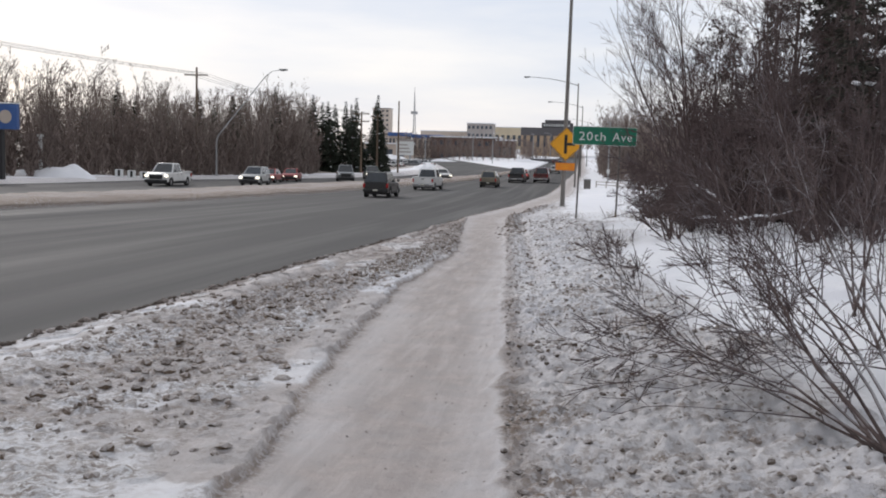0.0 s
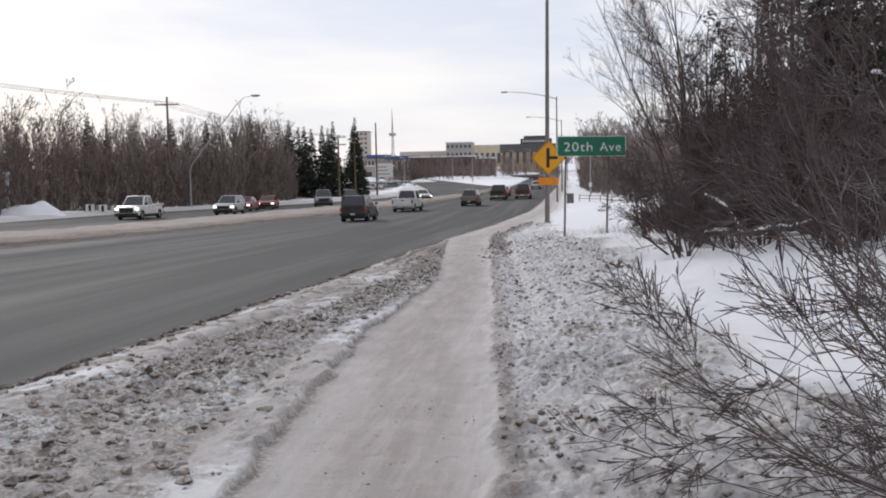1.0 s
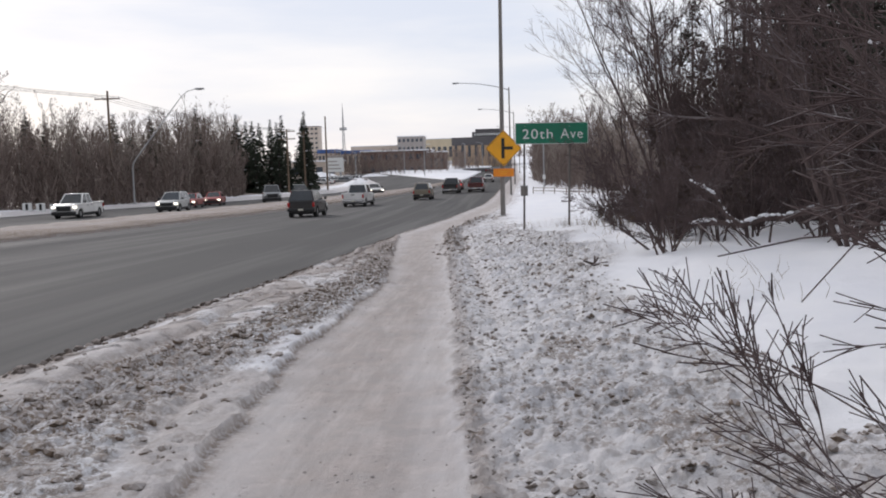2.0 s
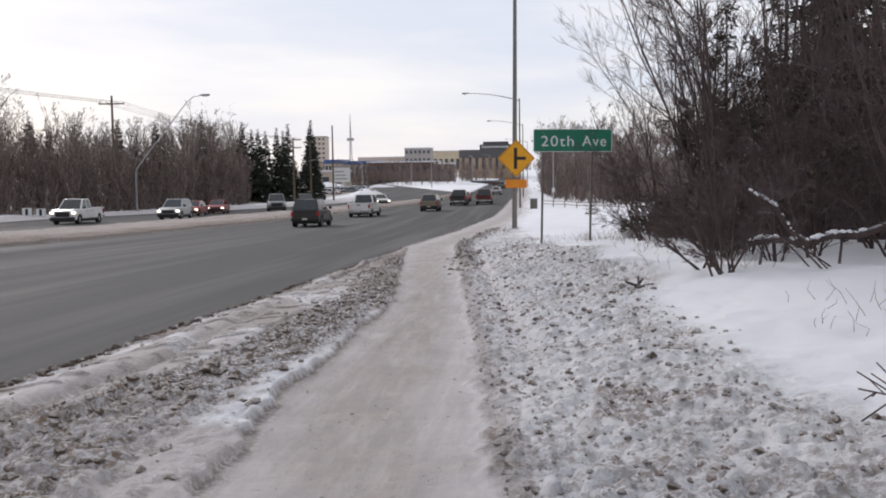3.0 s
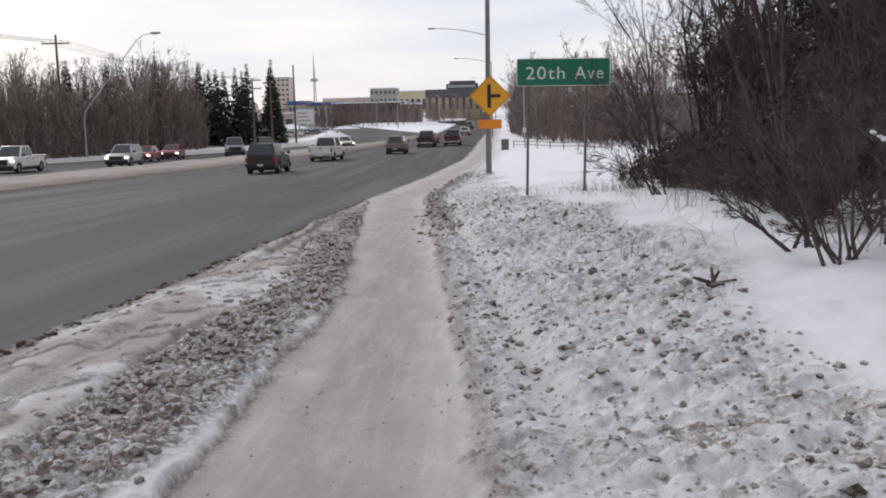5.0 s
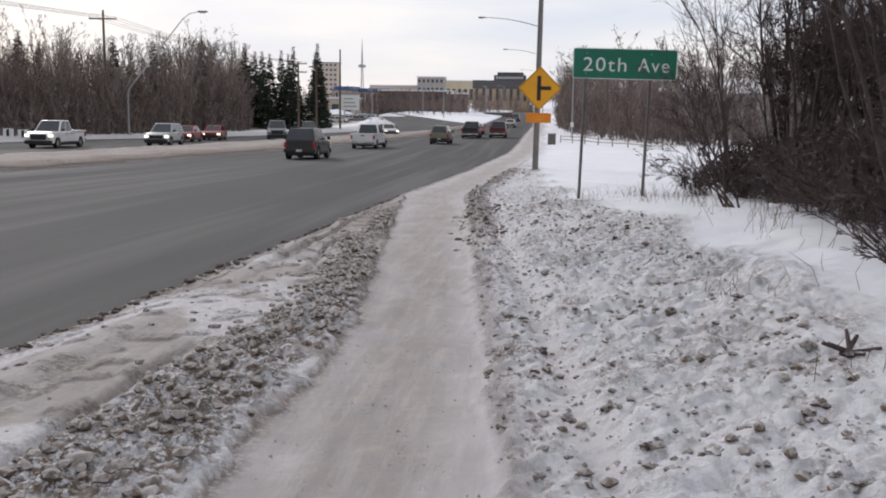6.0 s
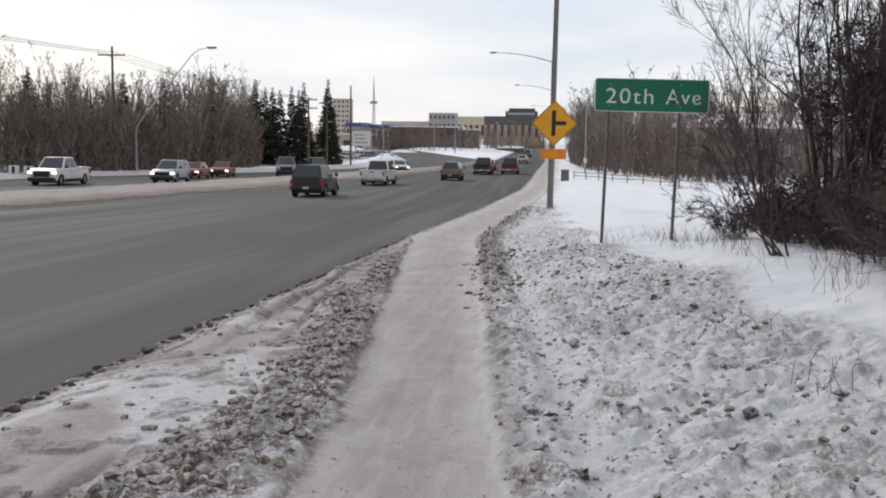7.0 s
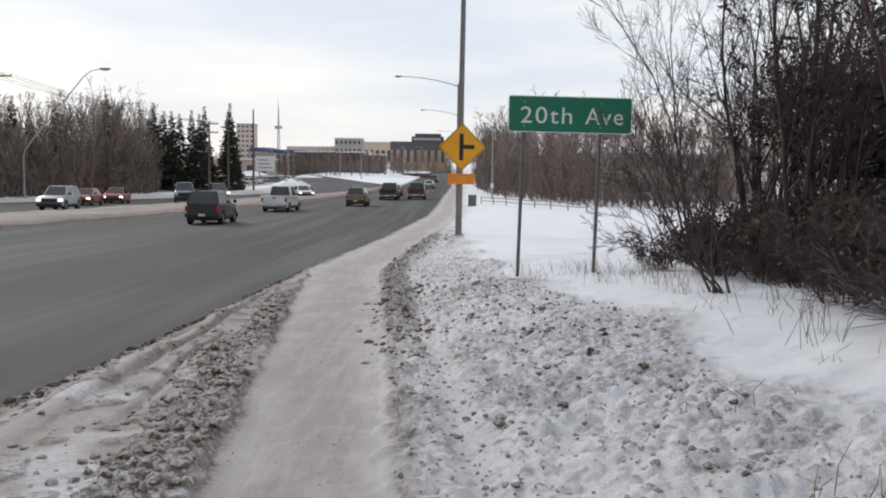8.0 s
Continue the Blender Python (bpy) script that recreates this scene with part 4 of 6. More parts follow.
def far_wood(name, label, spots, rng, mat, pale, tall=(8, 13), twigs=90, thick=1.0, fork=(8, 11), thin=0.013, sink=0.1, low=0.22):
    kinds = []
    for _ in range(8):
        lines = []
        grow(rng, lines, np.zeros(3), np.array([rng.gauss(0, 0.06), rng.gauss(0, 0.06), 1.0]), 1.0, 0.0072 * thick, 3, 0.11, fork, 0.22, (16, 42), (0.26, 0.48), low=low)
        fine = [l for l in lines if l[2] >= 2]
        rng.shuffle(fine)
        fine = [l for l in lines if l[2] == 1] + fine[:twigs]
        kinds.append(([(np.array(p[::2]), np.array(r[::2])) for p, r, lv in lines if lv < 1], np.array([(p[0], p[-1]) for p, r, lv in fine]), np.array([(r[0], r[-1]) for p, r, lv in fine])))
    stems, ends, radii = ([], []), ([], []), ([], [])
    for x, y in spots:
        (big, e, er), h, a = rng.choice(kinds), rng.uniform(*tall), rng.uniform(0, math.tau)
        rot = np.array([[math.cos(a), -math.sin(a), 0], [math.sin(a), math.cos(a), 0], [0, 0, 1]])
        base = np.array([x, y, level(y) - sink])
        k = 1 if rng.random() < pale else 0
        w = rng.uniform(0.8, 1.3)
        for p, r in big:
            stems[k].append(((p * np.array([w, w, 1])) @ rot.T * h + base, np.maximum(r * h, 0.018)))
        ends[k].append((e * np.array([w, w, 1])) @ rot.T * h + base)
        radii[k].append(np.maximum(er * h, thin))
    s = tagged(new(name), label, "woodland", kind="stuff")
    for k, (tint, m) in enumerate((("brown", mat), ("pale", "wood_pale"))):
        if stems[k]:
            part(tint + "_trunks", tubes_mesh("trunks", stems[k], 3), M[m], s, kind="stuff")
            part(tint + "_twigs", blades_mesh("twigs", np.concatenate(ends[k]), np.concatenate(radii[k])), M[m], s, kind="stuff")


rng = random.Random(4)


def scatter(n, fx, depth, y0, y1):
    """Spots behind a line x = fx(y)."""
    out = []
    while len(out) < n:
        y = rng.uniform(y0, y1)
        out.append((fx(y) - depth * rng.random() ** 1.6, y))
    return out


def wood_edge(y):
    return float(lerp(y, (20, 70, 96, 104, 112, 118, 124, 135, 150, 165, 180), (-58, -53, -50, -47.5, -44, -41.5, -38, -36.5, -40, -43.5, -47)))


far_wood("far_wood", "leafless brown birch and alder wood across the road", scatter(800, wood_edge, 44, 40, 178), rng, "wood_far", 0.3, (6.0, 10.4), 170, 0.85, (9, 12), 0.027)
far_wood("undergrowth", "low leafless brush along the edge of the wood", scatter(1050, lambda y: wood_edge(y) + 1.4, 17, 40, 176), rng, "wood_far", 0.08, (2.2, 6.6), 110, 1.1, (10, 13), 0.045, 0.9, 0.03)


# ---- far buildings ----
def house(name, label, x0, x1, y0, y1, z0, z1, wall, roof, category="building"):
    s = thing(name, label, category, pose(x0, y0, z0))
    w, d, h = x1 - x0, y1 - y0, z1 - z0
    part("wall", Geo().box(0, 0, -2, w, d, h), wall, s)
    part("roof", Geo().box(-0.4, -0.4, h, w + 0.4, d + 0.4, h + 0.5, 0.1), roof, s)
    return s


M["brick_far"] = plain("brown_brick_far", (0.16, 0.10, 0.082), 0.9, 0, 0.2, 0.6)
M["tan_far"] = plain("tan_concrete", (0.46, 0.34, 0.235), 0.85, 0, 0.12, 0.3)
M["dark_band"] = plain("dark_metal_fascia", (0.10, 0.095, 0.10), 0.6, 0, 0.1, 0.3)
M["cream"] = plain("cream_stucco", (0.62, 0.53, 0.38), 0.85, 0, 0.1, 0.2)
M["grey_far"] = plain("grey_render", (0.36, 0.33, 0.31), 0.85, 0, 0.12, 0.2)
M["blue_far"] = plain("blue_painted_metal", (0.05, 0.12, 0.33), 0.5, 0, 0.15, 0.4)
M["win_far"] = glassy("dark_window_glass", (0.05, 0.06, 0.075), 0.15)
M["pale_far"] = plain("pale_tower_render", (0.55, 0.47, 0.40), 0.85, 0, 0.08, 0.1)


def office():
    x0, x1, y0, y1, z0, z1 = -23.5, 0.5, 455, 500, -4.0, 10.6
    s = thing("office_building", "brown concrete office block with tall window bays and a dark fascia", "building", pose(x0, y0, z0))
    w, d, h = x1 - x0, y1 - y0, z1 - z0
    part("wall", Geo().box(0, 0, -2, w, d, h - 3.6), M["tan_far"], s)
    part("fascia", Geo().box(-0.5, -0.5, h - 3.6, w + 0.5, d + 0.5, h, 0.15), M["dark_band"], s, "dark overhanging fascia")
    part("penthouse", Geo().box(w * 0.36, 4, h, w * 0.95, d - 6, h + 2.4, 0.2).box(w * 0.42, 6, h + 2.4, w * 0.90, d - 9, h + 3.7, 0.2), M["dark_band"], s)
    n = 8
    for k in range(n):
        a = w * (k + 0.28) / n
        part("window", Geo().box(a, -0.12, h - 8.8, a + w / n * 0.40, 0.1, h - 3.7), M["win_far"], s)
    for k in range(n + 1):
        a = w * k / n
        part("pier", Geo().box(a - 0.35, -0.45, 0, a + 0.35, 0.05, h - 3.6), M["tan_far"], s)
    for k in range(11):
        a = w * (0.40 + 0.046 * k)
        part("sign_bar", Geo().box(a, 3.7, h + 0.7, a + 0.7, 3.95, h + 1.7), M["white"], s)


office()


def low_block(name, label, x0, x1, y, depth, z0, z1, wall, rows=1, cols=8, snow=True):
    s = house(name, label, x0, x1, y, y + depth, z0, z1, wall, M["fresh"] if snow else M["dark_band"])
    w, h = x1 - x0, z1 - z0
    for r in range(rows):
        for c in range(cols):
            a, b = w * (c + 0.22) / cols, h * (r + 0.35) / rows
            part("window", Geo().box(a, -0.08, b, a + w / cols * 0.55, 0.1, b + h / rows * 0.38), M["win_far"], s)
    return s


low_block("shop_building", "long low brown brick building with a flat snowy roof", -50, -26, 350, 20, -4, 4.4, M["brick_far"], 2, 9)
low_block("shop_building", "low brown brick building with small windows", -26, -20.5, 340, 18, -4, 3.6, M["brick_far"], 1, 3)
low_block("apartment_building", "grey apartment block far beyond the junction", -66, -50, 620, 20, -4, 15.5, M["grey_far"], 4, 6)
low_block("warehouse", "long cream building with a flat roof on the far rise", -52, -30, 660, 25, -4, 14.2, M["cream"], 1, 6)
low_block("warehouse", "pale long building with a snowy roof on the far rise", -98, -62, 640, 25, -4, 10.5, M["pale_far"], 1, 8)
low_block("tower_block", "pale apartment tower on the horizon", -168, -154, 830, 16, -4, 31, M["pale_far"], 9, 4, False)
low_block("shop_building", "low white shop with a snowy roof", -68, -50, 300, 14, -4, 1.5, M["pale_far"], 1, 5)


def blue_shop(x, y, w, z0, z1):
    s = thing("shop_building", "distant shop with a blue painted fascia", "building", pose(x, y, -4))
    part("wall", Geo().box(0, 0, -1, w, 12, z0 + 4), M["pale_far"], s)
    part("fascia", Geo().box(-0.3, -0.4, z0 + 4, w + 0.3, 12.4, z1 + 4, 0.1), M["blue_far"], s, "blue fascia")
    for k in range(5):
        part("window", Geo().box(w * (k + 0.2) / 5, -0.1, z0 + 0.2, w * (k + 0.8) / 5, 0.1, z0 + 3.2), M["win_far"], s)


blue_shop(-64, 345, 6, 4.4, 5.7)
blue_shop(-57, 352, 10, 4.0, 5.2)


def radio_mast(x, y, top):
    s = thing("radio_mast", "slim pale lattice radio mast on the horizon", "mast", pose(x, y, -3))
    h = top + 3
    for a in range(3):
        c, d = 0.9 * math.cos(a * 2.1), 0.9 * math.sin(a * 2.1)
        part("leg", Geo().tube([(c, d, 0), (c * 0.3, d * 0.3, h * 0.7), (0, 0, h)], [0.25, 0.18, 0.08], 6), M["alu"], s)
    part("platform", Geo().tube([(0, 0, h * 0.60), (0, 0, h * 0.64)], 1.6, 10), M["alu"], s)


radio_mast(-72, 450, 27.5)


def pylon_sign(x, y, w, h, z, label):
    s = thing("pylon_sign", label, "sign", pose(x, y, level(y)))
    z -= level(y)
    part("panel", Geo().box(-w / 2, -0.2, z, w / 2, 0.2, z + h, 0.06), M["white"], s, "white lit panel")
    for k in (-0.3, 0.3):
        part("post", Geo().tube([(k * w, 0, -0.3), (k * w, 0, z)], 0.15, 8), M["galv"], s)
    part("header", Geo().box(-w / 2, -0.22, z + h, w / 2, 0.22, z + h + 0.5, 0.05), M["grey_far"], s)
    for k in range(3):
        part("text_bar", Geo().box(-w * 0.36, -0.212, z + h * (0.2 + 0.25 * k), w * (0.36 - 0.1 * k), -0.2, z + h * (0.28 + 0.25 * k)), M["grey_far"], s)


pylon_sign(-38.5, 228, 4.0, 3.2, -0.9, "white electronic pylon sign of a shop by the junction")


# bare trees and brush that stand before the far buildings, and the dark treeline behind them
rng = random.Random(31)
far_wood("far_brush", "bare brown trees and bushes before the distant buildings", [(rng.uniform(-52, -8), rng.uniform(300, 345)) for _ in range(190)] + [(rng.uniform(-22, 3), rng.uniform(420, 450)) for _ in range(45)],
         rng, "wood_far", 0.1, (3.0, 7.5), 90, 1.2, (7, 9), 0.045, 0.3, 0.05)
far_wood("far_treeline", "dark wooded ridge on the horizon", [(rng.uniform(-330, 140), rng.uniform(760, 900)) for _ in range(400)], rng, "wood_far", 0.0, (6, 10), 40, 2.5, (7, 9), 0.16, 0.5, 0.05)
for x, y, top in ((-21, 262, 5.0), (-30, 300, 5.5), (-12, 300, 5.5), (-44, 270, 4.2), (-37, 250, 3.6), (-8, 350, 6.5)):
    lamp_ = thing("street_lamp", "slim distant lamp pole by the junction", "street lamp", pose(x, y, float(level(y)), 0, 0, rng.uniform(0, 360)), "junction lamps")
    hh = top - float(level(y))
    part("pole", Geo().tube([(0, 0, -0.3), (0, 0, hh)], [0.13, 0.09], 8), M["galv"], lamp_, smooth=True)
    part("arm", Geo().tube([(0, 0, hh - 0.2), (1.2, 0, hh + 0.1), (2.6, 0, hh + 0.15)], 0.06, 6), M["galv"], lamp_, smooth=True)
for x, y, w in ((-15, 318, 9),):
    wall_ = thing("snow_fence", "low dark wall half buried in snow at the junction", "wall", pose(x, y, float(level(y)), 0, 0, rng.uniform(-12, 12)), "low walls")
    part("panel", Geo().box(0, 0, -0.3, w, 0.3, 0.9, 0.04), M["dark_band"], wall_)
    part("snow_cap", Geo().box(-0.05, -0.1, 0.9, w + 0.05, 0.4, 1.15, 0.1), M["fresh"], wall_)


# ---- spruces and birches across the road ----
rng = random.Random(11)
far_spruces = [spruce("tall dark spruce tree with snow clumps across the road", rng, 12.6, 2.6, "needle", 0.95, "spruces by the road", 0.10),
               spruce("narrow dark spruce tree across the road", rng, 11.4, 2.1, "needle", 0.9, "spruces by the road", 0.08),
               spruce("thin dark spruce tree at the edge of the wood", rng, 9.8, 1.7, "needle", 0.8, "spruces by the road", 0.03)]
place(far_spruces[0], -31.6, 160.5, 20, 1.0)
place(far_spruces[1], -37.6, 156, 70, 0.95)
place(far_spruces[2], -42, 139, 10, 1.0)
again(far_spruces[0], -34.4, 157, 150, 0.93)
again(far_spruces[1], -39.0, 157, 200, 0.98)
again(far_spruces[0], -36.1, 161, 260, 0.87)
again(far_spruces[1], -32.8, 165, 100, 1.02)
again(far_spruces[1], -33.0, 154, 20, 0.62)
again(far_spruces[2], -30.0, 158, 300, 0.6)
for x, y, k in ((-35.2, 153, 0.88), (-30.4, 155, 0.9), (-33.6, 151, 0.8), (-38.4, 151, 0.86), (-36.6, 149, 0.75), (-40.4, 153, 0.95)):
    again(far_spruces[rng.choice((0, 1))], x, y, rng.uniform(0, 360), k)
for x, y, k in ((-46, 150, 1.0), (-48, 141, 0.95), (-51, 146, 1.08), (-54, 140, 0.98), (-49, 133, 0.92), (-57, 136, 1.06), (-58, 128, 0.95), (-62, 131, 1.04), (-61, 120, 0.92),
                (-67, 124, 1.05), (-66, 112, 0.93), (-71, 117, 1.05), (-70, 104, 0.9), (-64, 98, 0.8), (-74, 98, 0.98), (-72, 88, 0.85), (-44, 145, 1.05), (-53, 128, 0.85), (-68, 76, 0.8), (-76, 80, 0.9)):
    again(far_spruces[rng.choice((1, 2, 2))], x, y, rng.uniform(0, 360), k * rng.uniform(0.92, 1.08))

birch = woody("bare_tree", "slender pale birch at the edge of the wood", "tree", rng,
              [((0, 0, -0.1), (0.03, 0, 1), 9.5, 0.085, 2, dict(wander=0.06, fork=(9, 13), lift=0.2, spread=(20, 45), shrink=(0.2, 0.34)))], ("birch", "wood_far"), (6, 3), "birches by the road", 0.014)
place(birch, -46.6, 108.5, 0, 0.9)
for x, y, k in ((-43.6, 113.5, 0.95), (-37.0, 132, 0.85), (-49, 103, 1.0), (-39.5, 121, 0.8)):
    again(birch, x, y, rng.uniform(0, 360), k)


# ---- the thicket beside the footway ----
rng = random.Random(23)


def clump(n, h, r, spread, depth=3, tilt=(0, 0), **kw):
    """Stems that fan out of one root."""
    out = []
    for _ in range(n):
        a = rng.uniform(0, math.tau)
        s = spread * rng.uniform(0.15, 1.0)
        opts = dict(wander=0.16, fork=(4, 6), lift=0.16, spread=(22, 55), shrink=(0.38, 0.62))
        opts.update(kw)
        out.append(((0.18 * math.cos(a) * rng.random(), 0.18 * math.sin(a) * rng.random(), -0.1), (math.cos(a) * s + tilt[0], math.sin(a) * s + tilt[1], 1), h * rng.uniform(0.65, 1.08), r * rng.uniform(0.7, 1.15), depth, opts))
    return out


SH = "dark leafless alder shrub with tangled twigs in the snow"
shrubs = [woody("shrub", SH, "shrub", rng, clump(7, 2.6, 0.026, 0.8, 3, low=0.06, fork=(4, 6)), sides=(5, 3), group="thicket shrubs", min_r=0.003, leaves=8),
          woody("shrub", SH, "shrub", rng, clump(8, 2.2, 0.022, 1.15, 3, low=0.04, fork=(4, 6)), sides=(5, 3), group="thicket shrubs", min_r=0.003, leaves=8),
          woody("shrub", SH, "shrub", rng, clump(6, 3.2, 0.03, 0.7, 3, low=0.08, fork=(4, 6)), sides=(5, 3), group="thicket shrubs", min_r=0.003, leaves=8)]
TR = "bare dark alder tree with thin upright branches"
trees = [woody("bare_tree", TR, "tree", rng, clump(4, 6.2, 0.044, 0.30, 3, fork=(6, 8), shrink=(0.28, 0.46)), sides=(6, 3), group="thicket trees", min_r=0.004, leaves=11),
         woody("bare_tree", TR, "tree", rng, clump(4, 5.4, 0.042, 0.40, 3, fork=(6, 8), shrink=(0.28, 0.48)), sides=(6, 3), group="thicket trees", min_r=0.004, leaves=11),
         woody("bare_tree", "bare dark alder tree leaning over the snow bank", "tree", rng, clump(3, 5.6, 0.05, 0.25, 3, (-0.35, -0.1), fork=(6, 9), shrink=(0.3, 0.5)), sides=(6, 3), group="thicket trees", min_r=0.004)]
brushes = [woody("brush", "low dense bare brush at the foot of the thicket", "shrub", rng, clump(13, 1.5, 0.013, 1.25, 3, low=0.03, fork=(4, 7)), sides=(5, 3), group="low brush", min_r=0.0032, leaves=26),
           woody("brush", "low dense bare brush at the foot of the thicket", "shrub", rng, clump(11, 1.25, 0.012, 1.7, 3, low=0.03, fork=(5, 7)), sides=(5, 3), group="low brush", min_r=0.0032, leaves=30)]
first = [True] * 8


def put_veg(pool, base, i, x, y, k, turn=None, lean=0.0):
    turn = rng.uniform(0, 360) if turn is None else turn
    if first[base + i]:
        first[base + i] = False
        return place(pool[i], x, y, turn, k, 0.06, lean)
    return again(pool[i], x, y, turn, k, 0.06, lean)


# tall dense shrubs where the thicket begins
for x, y, k in ((4.6, 19.4, 0.9), (5.4, 18.6, 1.0), (3.0, 20.6, 0.55), (3.6, 20.9, 0.85), (4.6, 20.4, 1.1), (5.6, 19.8, 1.1),
                (3.0, 22.2, 0.65), (3.9, 22.6, 0.95), (5.0, 22.2, 1.1), (6.0, 22.0, 1.15), (3.1, 24.2, 0.6), (4.0, 24.6, 0.85), (5.2, 24.4, 1.05), (6.4, 24.2, 1.1), (3.4, 26.0, 0.5), (4.6, 26.4, 0.8), (5.8, 26.6, 1.0), (7.2, 26.4, 1.1)):
    put_veg(shrubs, 0, rng.randrange(3), x, y, k)
# low dense brush along its foot and farther on
for x, y, k in ((2.5, 21.2, 0.5), (2.7, 22.8, 0.7), (2.8, 24.8, 0.75), (2.9, 26.6, 0.8), (3.4, 25.6, 0.9),
                (3.4, 27.6, 0.8), (4.3, 27.4, 0.95), (5.2, 28.0, 1.05), (3.4, 29.0, 0.8), (4.2, 29.4, 0.95), (5.6, 29.0, 1.1), (3.4, 30.4, 0.85), (4.5, 30.6, 1.0), (5.5, 30.6, 1.1), (3.1, 31.7, 0.75), (3.9, 31.9, 0.95),
                (4.9, 32.2, 1.0), (5.9, 31.8, 1.1), (3.5, 33.1, 0.85), (4.4, 33.5, 0.95), (5.4, 33.8, 1.0), (6.5, 33.2, 1.1), (3.9, 34.8, 0.8), (4.9, 35.2, 0.9), (5.9, 35.4, 1.0), (7.1, 34.8, 1.1), (6.7, 29.8, 1.2), (7.3, 31.6, 1.2), (2.7, 34.3, 0.55),
                (6.4, 27.6, 1.1), (7.9, 29.4, 1.2), (8.5, 33.0, 1.2), (8.2, 27.6, 1.2), (8.2, 35.6, 1.2), (9.2, 31.2, 1.2)):
    put_veg(brushes, 6, rng.randrange(2), x, y, k)
for x, y, k, i, turn in ((4.8, 35.8, 0.9, 2, 170), (5.2, 33.4, 1.05, 0, None), (4.2, 30.4, 0.95, 1, None), (6.2, 31.6, 1.15, 0, None), (5.0, 27.4, 1.05, 0, None), (6.6, 28.6, 1.2, 1, None), (4.3, 23.4, 0.95, 0, None),
                         (4.2, 18.2, 0.8, 2, -10), (6.8, 36.4, 1.1, 1, None), (8.2, 31.4, 1.2, 0, None),
                         (3.6, 25.4, 0.85, 2, 5), (4.4, 32.4, 0.85, 2, 150), (7.4, 34.2, 1.2, 1, None), (7.9, 27.8, 1.2, 1, None), (5.6, 28.8, 1.05, 0, None), (7.2, 30.6, 1.1, 1, None), (5.9, 34.6, 1.05, 1, None), (9.0, 34.4, 1.2, 0, None), (6.4, 26.4, 1.1, 0, None), (4.7, 34.8, 1.0, 0, None), (4.2, 33.2, 0.95, 1, None), (3.9, 30.8, 0.9, 0, None)):
    put_veg(trees, 3, i, x, y, k, turn)

near_spruce = spruce("dense dark spruce tree in the thicket, brownish needles", rng, 10.0, 2.4, "needle_near", 2.0, "thicket spruces", 0.02, 0.03)
place(near_spruce, 8.4, 36.0, 30, 1.0)
for x, y, k in ((10.3, 35.0, 1.05), (9.6, 38.6, 1.1), (12.2, 38.0, 1.15), (13.6, 35.4, 1.0)):
    again(near_spruce, x, y, rng.uniform(0, 360), k)
thin_spruce = spruce("scraggly thin spruce with sparse dark boughs among bare stems", rng, 7.2, 1.5, "needle_near", 1.3, "scraggly spruces", 0.06, 0.22, 0.78)
place(thin_spruce, 5.6, 30.0, 10, 1.0)
for x, y, k in ((4.9, 33.0, 0.85), (8.6, 22.4, 1.1), (9.4, 28.8, 1.2), (6.7, 32.6, 1.1), (6.9, 26.2, 1.05), (7.4, 29.6, 1.2), (5.4, 21.2, 0.9)):
    again(thin_spruce, x, y, rng.uniform(0, 360), k)


# the arching shrub that reaches over the snow next to the footway
def reach_shrub(x, y, aims, label, r0, depth=3, wander=0.17):
    stems, rng = [], random.Random(int(x * 100 + y * 1000))
    for ax, ay, az in aims:
        d = np.array([ax - x, ay - y, az - gz(x, y)])
        stems.append(((rng.gauss(0, 0.08), rng.gauss(0, 0.08), -0.05), tuple(d / np.linalg.norm(d) + np.array([0, 0, 0.10])), float(np.linalg.norm(d)) * 1.02, r0 * rng.uniform(0.7, 1.1), depth,
                      dict(wander=wander, fork=(5, 8), lift=0.0, spread=(14, 42), shrink=(0.3, 0.56), tip=0.15)))
    s = woody("shrub", label, "shrub", rng, stems, sides=(6, 4), min_r=0.0022)
    s.matrix_world = pose(x, y, gz(x, y))
    return s


reach_shrub(1.75, 5.1, [(0.62, 7.7, 0.5), (0.8, 7.9, 0.9), (1.05, 8.1, 1.05), (1.3, 8.3, 1.25), (0.9, 7.4, 0.35), (1.5, 8.5, 1.4), (1.9, 8.4, 1.45), (1.1, 7.8, 0.7), (1.6, 8.1, 0.9), (2.2, 8.7, 1.6), (0.95, 6.9, 0.3), (1.3, 7.6, 0.42)],
            "bare shrub with long thin branches arching over the snow", 0.0145, 3, 0.13)
reach_shrub(2.9, 10.6, [(2.75, 12.3, 1.2), (3.0, 12.5, 1.6), (3.3, 12.2, 1.8), (3.6, 12.6, 1.9)],
            "bare shrub leaning from the edge of the thicket", 0.018, 3, 0.12)
reach_shrub(2.7, 22.3, [(1.1, 21.8, 4.6), (1.3, 22.6, 4.9), (1.6, 21.6, 4.9), (1.9, 22.8, 4.6)], "bare alder leaning out of the thicket over the snow", 0.034, 3, 0.11)
reach_shrub(3.6, 35.6, [(2.4, 35.0, 3.0), (2.8, 35.8, 4.2), (2.5, 36.2, 2.4), (3.3, 35.2, 4.8), (2.2, 35.5, 1.6)], "bare alder leaning towards the sign", 0.03)
reach_shrub(3.2, 19.0, [(1.75, 18.6, 0.75), (2.0, 19.3, 1.1), (2.2, 18.0, 0.9), (2.3, 20.6, 1.0)], "low bare branches hanging over the clean snow", 0.013)
